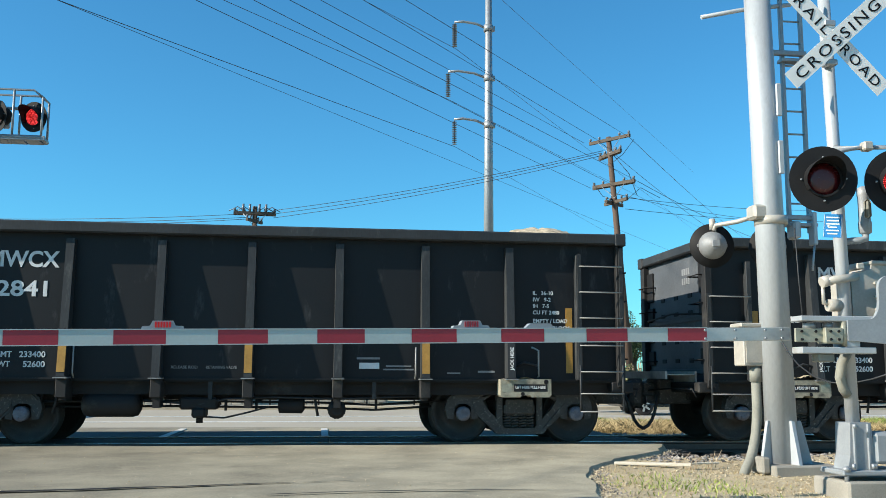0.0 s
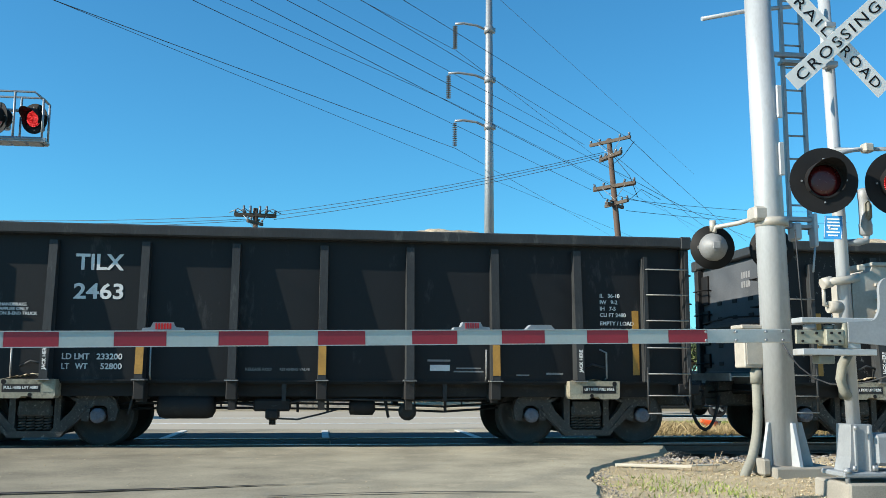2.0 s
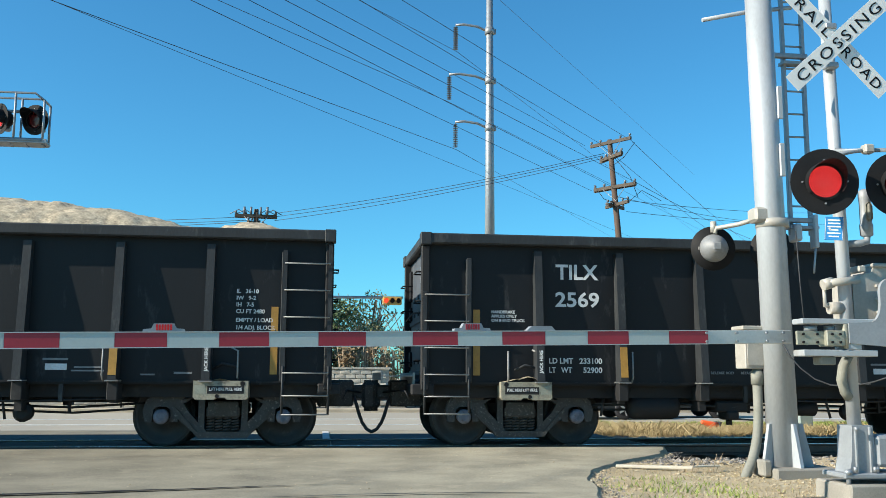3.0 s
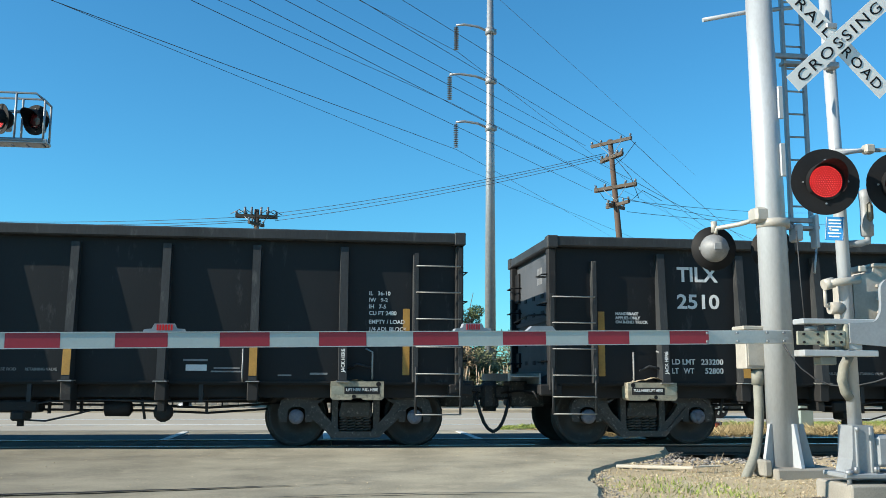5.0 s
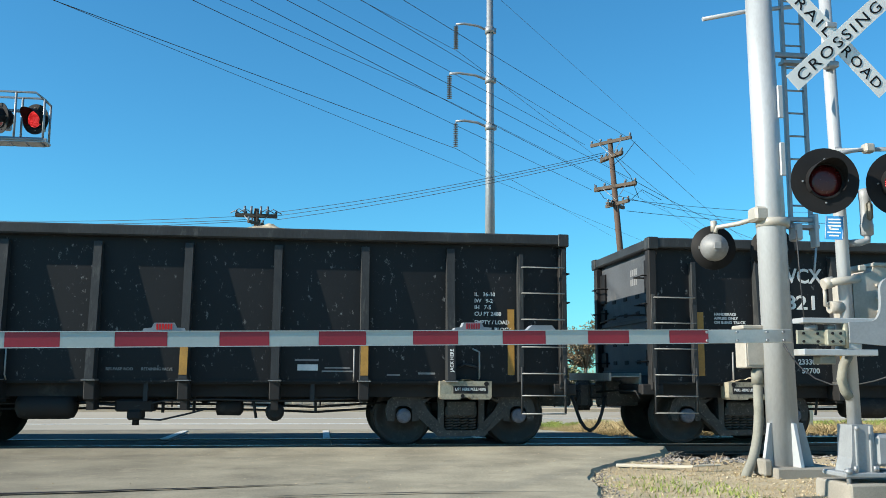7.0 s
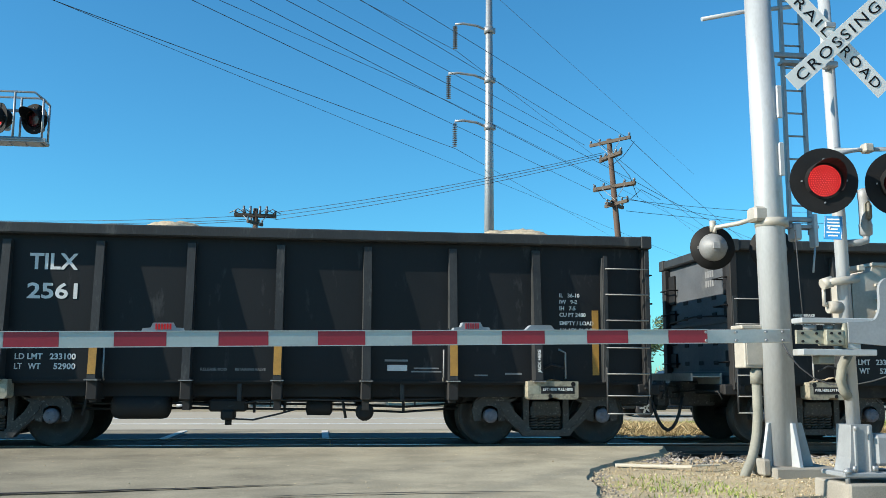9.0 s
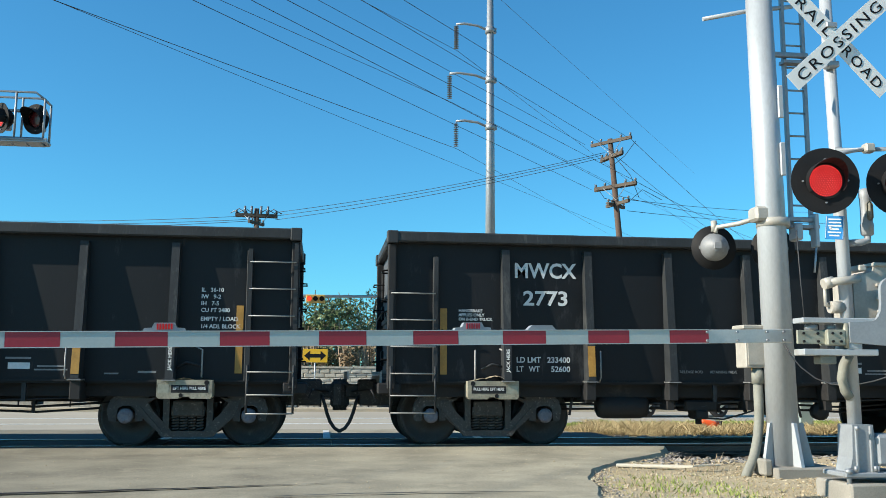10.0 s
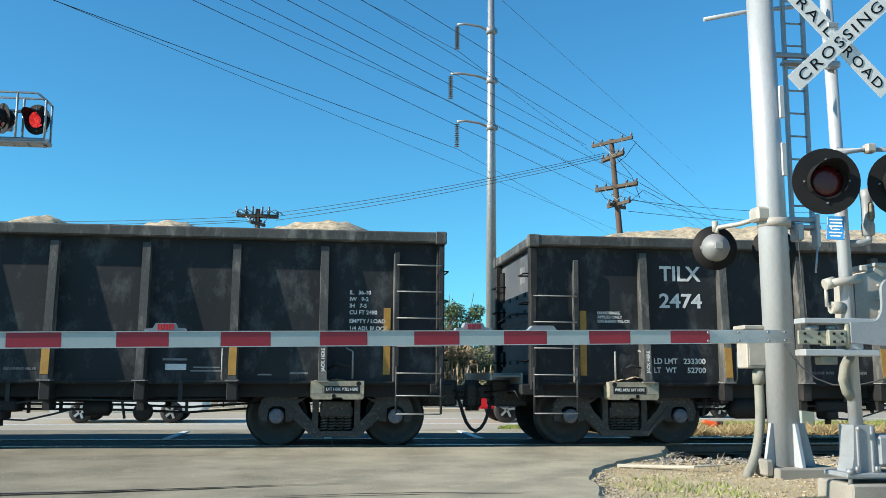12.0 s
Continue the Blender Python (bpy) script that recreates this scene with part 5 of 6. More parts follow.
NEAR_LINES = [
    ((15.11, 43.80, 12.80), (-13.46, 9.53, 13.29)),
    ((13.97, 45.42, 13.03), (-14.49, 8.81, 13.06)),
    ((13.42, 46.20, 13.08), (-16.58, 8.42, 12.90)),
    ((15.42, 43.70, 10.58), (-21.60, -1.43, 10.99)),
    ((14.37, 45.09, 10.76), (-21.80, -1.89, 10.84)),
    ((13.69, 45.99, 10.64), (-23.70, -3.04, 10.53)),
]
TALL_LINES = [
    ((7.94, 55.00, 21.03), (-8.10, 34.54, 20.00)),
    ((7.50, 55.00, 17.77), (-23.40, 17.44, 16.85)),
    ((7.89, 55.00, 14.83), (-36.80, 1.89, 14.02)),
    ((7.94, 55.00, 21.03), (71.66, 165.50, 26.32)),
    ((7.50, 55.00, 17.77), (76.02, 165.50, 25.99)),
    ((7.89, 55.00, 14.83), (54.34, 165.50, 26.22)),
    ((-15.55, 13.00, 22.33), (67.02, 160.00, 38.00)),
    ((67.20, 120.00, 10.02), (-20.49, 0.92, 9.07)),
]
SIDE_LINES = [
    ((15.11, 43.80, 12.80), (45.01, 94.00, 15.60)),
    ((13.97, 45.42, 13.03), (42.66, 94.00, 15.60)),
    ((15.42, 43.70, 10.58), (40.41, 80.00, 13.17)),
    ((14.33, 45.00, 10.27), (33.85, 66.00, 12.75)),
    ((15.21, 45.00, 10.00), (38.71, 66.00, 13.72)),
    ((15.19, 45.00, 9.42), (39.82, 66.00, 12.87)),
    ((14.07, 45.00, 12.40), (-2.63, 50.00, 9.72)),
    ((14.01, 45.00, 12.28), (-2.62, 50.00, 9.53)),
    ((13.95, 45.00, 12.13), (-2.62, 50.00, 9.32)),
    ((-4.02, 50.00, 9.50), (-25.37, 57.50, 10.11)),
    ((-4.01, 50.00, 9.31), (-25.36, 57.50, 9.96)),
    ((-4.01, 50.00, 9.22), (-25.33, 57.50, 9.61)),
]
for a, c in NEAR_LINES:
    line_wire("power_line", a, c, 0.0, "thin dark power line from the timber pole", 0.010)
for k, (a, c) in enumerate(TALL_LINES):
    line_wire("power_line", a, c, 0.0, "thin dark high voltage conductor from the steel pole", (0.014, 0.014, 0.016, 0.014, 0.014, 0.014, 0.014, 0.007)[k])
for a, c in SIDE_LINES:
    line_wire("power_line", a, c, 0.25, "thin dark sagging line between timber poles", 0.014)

# steel transmission pole
tp = grp("transmission_pole", 9.95, 55, -0.2, "tall slender grey steel transmission pole", "utility pole")
b = bmesh.new(); cyl(b, (0, 0, 0), (0.05, 0, 31), 0.36, 0.17, 12)
part("shaft", b, GALV, tp)
for z, dx in ((22.9, -2.1), (19.7, -2.5), (16.7, -2.1)):
    b = bmesh.new(); tube(b, [(-0.1, 0, z - 0.25), (dx * 0.35, 0, z + 0.02), (dx * 0.75, 0, z + 0.12), (dx, 0, z + 0.05)], 0.075, 8)
    arm_ = part("davit_arm", b, GALV, tp, "curved grey davit arm")
    b = bmesh.new(); cyl(b, (0.02, 0, z - 0.45), (0.02, 0, z - 0.05), 0.30, seg=12); box(b, 0.2, 0.42, -0.1, 0.1, z - 0.4, z - 0.1)
    part("collar", b, GALV, arm_)
    b = bmesh.new()
    prof = []
    for k in range(13):
        zz = z - 0.1 - 0.115 * k
        prof += [(0.035, zz), (0.16, zz - 0.03), (0.035, zz - 0.06)]
    lathe(b, prof[::-1], pose(dx, 0, 0), 10, False, False)
    cyl(b, (dx, 0, z + 0.06), (dx, 0, z - 0.12), 0.025, seg=6)
    part("insulator", b, INSUL, arm_, "long ribbed insulator")


def crossarm(parent, x, y, z, half, turn, braces=True):
    m = pose(x, y, z, 0, 0, turn)
    b = bmesh.new(); box(b, -half, half, -0.06, 0.06, -0.08, 0.08, m, 0.0)
    c = part("crossarm", b, WOOD, parent, "weathered timber crossarm")
    for k in (-0.95, -0.5, 0.5, 0.95):
        b = bmesh.new(); lathe(b, [(0.03, 0.08), (0.03, 0.13), (0.075, 0.15), (0.05, 0.19), (0.07, 0.22), (0.02, 0.25)], m @ pose(k * half, 0, 0), 10)
        part("insulator", b, INSUL, c)
    if braces:
        b = bmesh.new(); tube(b, [m @ Vector((-half * 0.55, -0.06, -0.05)), (x, y - 0.14, z - 0.75), m @ Vector((half * 0.55, -0.06, -0.05))], 0.02, 5)
        part("brace", b, GALV, c)
    return c


up = grp("utility_pole", 14.75, 45, -0.2, "brown timber utility pole with crossarms and insulators", "utility pole", "utility poles")
b = bmesh.new(); cyl(b, (0.62, 0, 0), (-0.38, 0, 13.32), 0.20, 0.13, 12)
part("shaft", b, POLE_WOOD, up)
crossarm(up, -0.38, -0.15, 13.15, 1.27, -55)
crossarm(up, -0.34, -0.15, 12.4, 0.95, -74, False)
crossarm(up, -0.28, 0.15, 12.4, 0.95, -74, False)
crossarm(up, -0.20, -0.15, 10.85, 1.27, -53)
crossarm(up, -0.12, 0.13, 10.85, 1.27, -53, False)
crossarm(up, -0.10, -0.15, 9.95, 0.95, -72, False)
crossarm(up, -0.08, 0.15, 9.9, 0.75, 40, False)
for pts in ([(-0.5, -0.2, 12.7), (0.6, -0.2, 11.4), (1.0, -0.2, 10.3)], [(-1.3, -0.2, 10.9), (-0.8, -0.2, 10.2), (-0.2, -0.2, 10.0)], [(0.4, -0.2, 10.0), (1.2, -0.2, 10.7), (2.2, -0.2, 10.2)], [(0.9, -0.2, 13.2), (0.3, -0.2, 12.4), (-0.2, -0.2, 12.0)]):
    b = bmesh.new(); tube(b, pts, 0.016, 5)
    part("jumper", b, WIRE, up)

lp = grp("utility_pole", -3.6, 50, -0.2, "brown timber utility pole with transformer and lamp", "utility pole", "utility poles")
b = bmesh.new(); cyl(b, (0.1, 0, 0), (0, 0, 10.1), 0.19, 0.13, 12)
part("shaft", b, POLE_WOOD, lp)
crossarm(lp, 0, -0.15, 9.72, 1.1, 4)
crossarm(lp, 0, 0.15, 9.72, 1.1, 4, False)
crossarm(lp, 0, -0.15, 9.3, 0.7, 60, False)
b = bmesh.new(); lathe(b, [(0.05, -0.42), (0.2, -0.4), (0.21, 0.35), (0.18, 0.42), (0.05, 0.45)], pose(0.38, -0.1, 8.1), 14)
part("transformer", b, HOUSING, lp, "grey pole transformer")
b = bmesh.new(); tube(b, [(0, -0.1, 7.5), (-0.3, -0.2, 7.62), (-0.55, -0.25, 7.6)], 0.03, 6); lathe(b, [(0.04, 0.1), (0.13, 0.05), (0.2, -0.08), (0.04, -0.1)], pose(-0.65, -0.25, 7.55), 12)
part("area_lamp", b, HOUSING, lp, "grey area lamp")
for s in (-1, 1):
    for k in (0.25, 0.6):
        b = bmesh.new(); tube(b, [(s * k, -0.2, 9.85), (s * (k + 0.3), -0.2, 10.05), (s * (k + 0.75), -0.2, 9.8)], 0.025, 5); cyl(b, (s * k, -0.2, 9.8), (s * k, -0.2, 10.2), 0.06, seg=8)
        part("cutout", b, INSUL, lp)

# traffic signal over the road across
sp = grp("traffic_signal", -5.45, 39.4, -0.22, "grey traffic signal pole with a long mast arm", "traffic signal")
b = bmesh.new(); cyl(b, (0, 0, 0), (0, 0, 5.2), 0.17, 0.13, 14); lathe(b, [(0.3, 0), (0.3, 0.1), (0.2, 0.25)], None, 14)
part("pole", b, GALV, sp)
b = bmesh.new(); cyl(b, (0, 0, 4.55), (8.85, 0.0, 4.62), 0.09, 0.05, 10)
part("mast_arm", b, GALV, sp)
b = bmesh.new(); box(b, 0.92, 2.26, -0.14, -0.11, 4.32, 4.64)
ns = part("street_name_sign", b, SIGN_GREEN, sp, "green street name sign")
b = bmesh.new(); box(b, 1.08, 1.55, -0.146, -0.14, 4.41, 4.55); box(b, 1.75, 2.05, -0.146, -0.14, 4.42, 4.54)
part("white_bar", b, SIGN_WHITE, ns)
LIT_RED = mat("signal_red_light", (0.6, 0.05, 0.02), 0.3, var=0, bump=0, emit=(1.0, 0.06, 0.015, 0.75))
b = bmesh.new(); tube(b, [(0.0, 0, 4.42), (-0.45, -0.05, 4.78), (-1.40, -0.08, 5.24)], 0.06, 8); box(b, -0.12, 0.12, -0.16, 0.16, 4.3, 4.56, bevel=0.02)
part("side_bracket", b, ORANGE_HEAD, sp, "amber side bracket arm")
for mm in (pose(5.15, -0.22, 4.46), pose(8.37, -0.22, 4.46), pose(-1.68, -0.1, 5.33, 0, 12, 50)):
    b = bmesh.new(); box(b, -0.40, 0.40, -0.12, 0.12, -0.17, 0.17, bevel=0.03)
    head = part("signal_head", b, ORANGE_HEAD, sp, "horizontal three-lamp signal head, red lit", mm)
    for k, x in enumerate((-0.26, 0.0, 0.26)):
        b = bmesh.new(); cyl(b, (x, -0.14, 0), (x, -0.119, 0), 0.10, seg=16)
        part("lens", b, LIT_RED if k == 0 else BLACK, head)
        b = bmesh.new()
        ring = [(x + 0.105 * math.cos(a), 0.105 * math.sin(a)) for a in np.linspace(-0.4, math.pi + 0.4, 12)]
        for p, q in zip(ring, ring[1:]):
            f = [b.verts.new(v) for v in ((p[0], -0.12, p[1]), (q[0], -0.12, q[1]), (q[0], -0.26, q[1]), (p[0], -0.26, p[1]))]
            b.faces.new(f)
        part("visor", b, ORANGE_HEAD, head)
# double arrow sign
ar = grp("arrow_sign", -0.26, 39.2, -0.22, "yellow sign with a black double arrow on a post", "road sign")
b = bmesh.new(); cyl(b, (0, 0.03, 0), (0, 0.03, 2.3), 0.03, seg=8)
part("post", b, GALV, ar)
b = bmesh.new(); box(b, -0.51, 0.51, -0.01, 0.01, 1.83, 2.38, bevel=0.004)
pl = part("panel", b, SIGN_YELLOW, ar)
b = bmesh.new(); prism(b, [(-0.45, 2.105), (-0.22, 2.31), (-0.22, 2.18), (0.22, 2.18), (0.22, 2.31), (0.45, 2.105), (0.22, 1.90), (0.22, 2.03), (-0.22, 2.03), (-0.22, 1.90)], -0.016, -0.011)
part("double_arrow", b, SIGN_BLACK, pl)

# low stone block wall
wall = thing("block_wall", pose(0, 40.3, -0.2), "low wall of rough grey stone blocks", "wall", kind="structure")
b = bmesh.new(); box(b, -26, 2.9, -0.1, 0.25, -0.3, 1.58)
part("core", b, STONE, wall)
blocks = []
for k in range(4):
    b = bmesh.new(); box(b, -0.21, 0.21, -0.1, 0.1, -0.085, 0.085, bevel=0.02)
    for v in b.verts:
        v.co += Vector((noise.noise(v.co * 3 + Vector((k, 0, 0))), noise.noise(v.co * 5 + Vector((0, k, 0))), 0)) * 0.02
    blocks.append(mesh_of("stone_block", b, STONE))
for row in range(9):
    for i in range(30):
        x = -10.4 + 0.44 * i + (0.22 if row % 2 else 0)
        part("stone_block", random.choice(blocks), None, wall, m=pose(x, -0.1, -0.02 + 0.185 * row, 0, 0, random.uniform(-2, 2)))
b = bmesh.new()
for i in range(18):
    box(b, -26 + 1.61 * i, -24.42 + 1.61 * i, -0.22, 0.3, 1.58, 1.66 + 0.01 * (i % 2))
tagged(part("coping", b, STONE, wall), kind="stuff")
# low rail fence behind the road across
b = bmesh.new()
fence = thing("rail_fence", pose(0, 39.75, -0.22), "low dark pipe rail fence by the pavement", "fence")
for z in (0.35, 0.62):
    b = bmesh.new(); tube(b, [(-30, 0, z), (0, 0, z), (30, 0, z)], 0.03, 6)
    part("rail", b, UNDER, fence)
b = bmesh.new(); cyl(b, (0, 0, 0), (0, 0, 0.66), 0.035, seg=8)
post = mesh_of("post", b, UNDER)
for k in range(31):
    part("post", post, None, fence, m=pose(-30 + 2 * k, 0, 0))


# trees and shrubs
def leaf_cloud(rng, clumps, per, size):
    co, faces = [], []
    for cx, cy, cz, r in clumps:
        for _ in range(per):
            d = Vector((rng.gauss(0, 1), rng.gauss(0, 1), rng.gauss(0, 1))).normalized() * r * rng.random() ** 0.35
            p = Vector((cx, cy, cz)) + Vector((d.x, d.y, d.z * 0.75))
            u = Vector((rng.gauss(0, 1), rng.gauss(0, 1), rng.gauss(0, 0.7))).normalized()
            w = u.orthogonal().normalized()
            s = size * rng.uniform(0.6, 1.3)
            i = len(co)
            co += [p - u * s, p + w * s * 0.5, p + u * s, p - w * s * 0.5]
            faces.append((i, i + 1, i + 2, i + 3))
    me = bpy.data.meshes.new("crown")
    me.from_pydata(co, [], faces)
    return me


def tree(x, y, h, spread, seed, material, label, bare=0.0):
    rng = random.Random(seed)
    t = grp("tree", x, y, -0.2, label, "tree", "trees beyond the road")
    b = bmesh.new()
    cyl(b, (0, 0, 0), (0.1, 0, h * 0.45), 0.05 * h ** 0.75, 0.03 * h ** 0.75, 8)
    clumps = []
    for k in range(11):
        a, q = rng.uniform(0, 6.28), rng.uniform(0.3, 1.0)
        tip = (math.cos(a) * spread * q, math.sin(a) * spread * q, h * rng.uniform(0.42, 0.98) * (1.08 - 0.25 * q))
        mid = (tip[0] * 0.4, tip[1] * 0.4, h * 0.42 + (tip[2] - h * 0.42) * 0.5)
        tube(b, [(0.08, 0, h * rng.uniform(0.25, 0.42)), mid, tip], 0.025 * h ** 0.5, 5)
        clumps.append((*tip, spread * rng.uniform(0.26, 0.5)))
        if rng.random() < 0.7:
            clumps.append((*mid, spread * rng.uniform(0.2, 0.4)))
    for k in range(26 if bare else 8):
        a = rng.uniform(0, 6.28); q = rng.uniform(0.2, 1.05) * spread
        tube(b, [(0, 0, h * 0.4), (math.cos(a) * q * 0.6, math.sin(a) * q * 0.6, h * 0.7), (math.cos(a) * q, math.sin(a) * q, h * rng.uniform(0.75, 1.05))], 0.02, 4)
    part("trunk", b, BARK, t)
    me = leaf_cloud(rng, clumps, int(430 * (1 - bare)), 0.095)
    me.materials.append(material)
    tagged(part("crown", me, None, t), kind="stuff")
    return t


for k, (x, y, h, s, m_, bare) in enumerate([(-12.4, 47, 6.2, 2.6, LEAF, 0), (-16.5, 50, 6.0, 2.8, LEAF, 0), (-8.4, 49, 5.2, 2.6, LEAF, 0.0), (-6.0, 46, 5.0, 2.3, LEAF_OLIVE, 0.1), (-3.2, 53, 5.2, 2.4, LEAF_OLIVE, 0),
                                        (-0.4, 47, 5.5, 2.5, LEAF, 0), (2.6, 52, 5.8, 2.2, LEAF_OLIVE, 0.65), (5.2, 50, 4.4, 2.0, LEAF_DRY, 0.5), (8.8, 62, 6.6, 2.2, LEAF, 0.0), (7.2, 46, 2.9, 1.8, LEAF_OLIVE, 0.0),
                                        (11.6, 52, 3.2, 2.2, LEAF_OLIVE, 0.3), (16.0, 56, 4.6, 2.4, LEAF_DRY, 0.5), (20.6, 60, 5.6, 2.8, LEAF, 0.0), (26, 64, 5.2, 3.0, LEAF, 0.0), (-22, 52, 6.5, 3.2, LEAF, 0)]):
    tree(x, y, h, s, 100 + k, m_, "bare-branched winter tree with few dry leaves" if bare > 0.4 else "rounded evergreen tree with dense dark leaves", bare)


def shrub(x, y, w, h, seed, material, label):
    rng = random.Random(seed)
    t = grp("shrub", x, y, 0.0, label, "shrub", "shrubs behind the wall")
    b = bmesh.new()
    for k in range(48):
        px = rng.uniform(-w, w); lean = rng.uniform(-0.25, 0.25)
        hh = h * rng.uniform(0.6, 1.05)
        tube(b, [(px, rng.uniform(-0.4, 0.4), 0), (px + lean * 0.5, 0, hh * 0.5), (px + lean, rng.uniform(-0.2, 0.2), hh)], 0.017, 4)
    tagged(part("stem_thicket", b, STEM, t, "upright pale dry stems"), kind="stuff")
    me = leaf_cloud(rng, [(rng.uniform(-w, w), rng.uniform(-0.4, 0.4), h * rng.uniform(0.25, 0.85), 0.45) for _ in range(12)], 60, 0.11)
    me.materials.append(material)
    tagged(part("foliage", me, None, t), kind="stuff")


for k, x in enumerate(np.arange(-15, 7, 1.9)):
    shrub(float(x), 42.5 + 0.8 * (k % 3), 1.2, 2.75 if k != 3 else 3.1, 300 + k, LEAF_DRY if k % 2 else LEAF_OLIVE, "dense dry reddish shrub with upright pale stems")
for k, x in enumerate(np.arange(-14, 3, 1.7)):
    shrub(float(x), 45.2 + 0.5 * (k % 2), 1.3, 3.5, 360 + k, LEAF_OLIVE if k % 3 else LEAF, "tall olive green shrub with dry upright stems")
for k, x in enumerate(np.arange(7.5, 34, 2.6)):
    shrub(float(x), 43 + 1.2 * (k % 3), 1.5, 1.6, 330 + k, LEAF_OLIVE, "low olive green shrub with dry stems")

# utility pedestal and the orange barrel lying in the grass
b = bmesh.new(); box(b, -0.17, 0.17, -0.14, 0.14, -0.2, 0.62, bevel=0.02); box(b, -0.185, 0.185, -0.155, 0.155, 0.62, 0.68, bevel=0.015)
solid("utility_pedestal", b, PEDESTAL, "grey green utility pedestal in the grass", "utility box", m=pose(11.55, 21.5, -0.1))
cone = grp("traffic_cone", 8.45, 20.0, -0.14, "faded orange traffic cone tipped over in the grass", "traffic cone")
b = bmesh.new(); lathe(b, [(0.11, 0.02), (0.09, 0.12), (0.045, 0.38), (0.03, 0.40)], pose(0.25, 0, 0.13, 0, -72, 10), 14)
part("cone_body", b, ORANGE, cone)
b = bmesh.new(); box(b, -0.12, 0.12, -0.12, 0.12, 0, 0.03, pose(0.27, 0, 0.13, 0, -72, 10))
part("cone_foot", b, RUBBER, cone, "black rubber foot")


# ---- grass, gravel and litter ----
def blades(name, spots, h, material, label, seed, width=0.012):
    rng = random.Random(seed)
    co, faces = [], []
    for x, y, z, k in spots:
        a = rng.uniform(0, 6.28); hh = h * k * rng.uniform(0.5, 1.2)
        dx, dy = math.cos(a) * width, math.sin(a) * width
        lx, ly = rng.gauss(0, 0.6) * hh, rng.gauss(0, 0.6) * hh
        i = len(co)
        co += [(x - dx, y - dy, z), (x + dx, y + dy, z), (x + dx * 0.6 + lx * 0.58, y + dy * 0.6 + ly * 0.58, z + hh * 0.65), (x + lx, y + ly, z + hh)]
        faces += [(i, i + 1, i + 2), (i, i + 2, i + 3)]
    me = bpy.data.meshes.new(name)
    me.from_pydata(co, [], faces)
    me.materials.append(material)
    return tagged(new(name, me), label, "grass", kind="stuff")


rng = random.Random(5)


dry, green = [], []
for _ in range(150000):
    x = 4.5 + 17.5 * rng.random() ** 1.2
    lo, hi = grass_edge(x)
    y = lo + (hi - lo) * rng.random() ** 1.3
    f = (y - lo) / max(hi - lo, 0.1)
    n = noise.noise((x * 0.6, y * 0.6, 2.0))
    tuft = noise.noise((x * 1.9, y * 1.9, 7.0)) + 0.5 * noise.noise((x * 5.5, y * 5.5, 3.0))
    spot = (x, y, ground_height(x, y), max(0.22, 0.62 + 0.75 * tuft) * (0.45 + 0.55 * min(1.0, max(0.0, (x - 4.5) / 1.6))))
    gg = f * 1.3 + 0.4 * n + 0.10 * abs(x - 6.8)
    (green if gg > 0.72 else dry).append(spot)
blades("dry_grass", dry, 0.26, STRAW, "tall dry straw-coloured grass beyond the track", 1, 0.0045)
blades("green_grass", green, 0.14, GRASS, "short fresh green grass beyond the track", 2, 0.011)
near_g, near_d = [], []
for _ in range(26000):
    x, y = rng.uniform(2.7, 7.5), rng.uniform(8.0, 12.2)
    if x < road_right(y) + 0.15:
        continue
    n = noise.noise((x * 1.3, y * 1.3, 9.0))
    patch = math.exp(-((x - 3.75) / 0.55) ** 2 - ((y - 9.6) / 0.85) ** 2)
    z = ground_height(x, y)
    if rng.random() < patch * (0.16 + 1.1 * max(0, noise.noise((x * 2.2, y * 2.2, 1)))) + 0.03 * max(0, n):
        near_g.append((x, y, z, 0.6 + patch * 0.6))
    elif rng.random() < 0.25 + 0.4 * max(0, n):
        near_d.append((x, y, z, 0.6))
blades("weed_grass", near_g, 0.055, GRASS, "low green grass in the gravel by the road", 3, 0.008)
blades("straw_litter", near_d, 0.04, STRAW, "short dry straw in the gravel by the road", 4, 0.004)


def stones(name, spots, material, label, seed):
    rng = random.Random(seed)
    co, faces = [], []
    for x, y, z, r in spots:
        i = len(co)
        a0 = rng.uniform(0, 6.28)
        sx, sy, sz = r * rng.uniform(0.7, 1.3), r * rng.uniform(0.7, 1.2), r * rng.uniform(0.45, 0.9)
        for dx, dy, dz in ((1, 0, 0.1), (0.2, 1, 0), (-1, 0.2, 0.15), (-0.1, -1, 0.05), (0.15, 0.1, 1), (0, 0, -0.8)):
            jx, jy, jz = dx * sx * rng.uniform(0.8, 1.2), dy * sy * rng.uniform(0.8, 1.2), dz * sz
            co.append((x + jx * math.cos(a0) - jy * math.sin(a0), y + jx * math.sin(a0) + jy * math.cos(a0), z + jz + sz * 0.3))
        for f in ((0, 1, 4), (1, 2, 4), (2, 3, 4), (3, 0, 4), (1, 0, 5), (2, 1, 5), (3, 2, 5), (0, 3, 5)):
            faces.append(tuple(i + k for k in f))
    me = bpy.data.meshes.new(name)
    me.from_pydata(co, [], faces)
    me.materials.append(material)
    return tagged(new(name, me), label, "stones", kind="stuff")


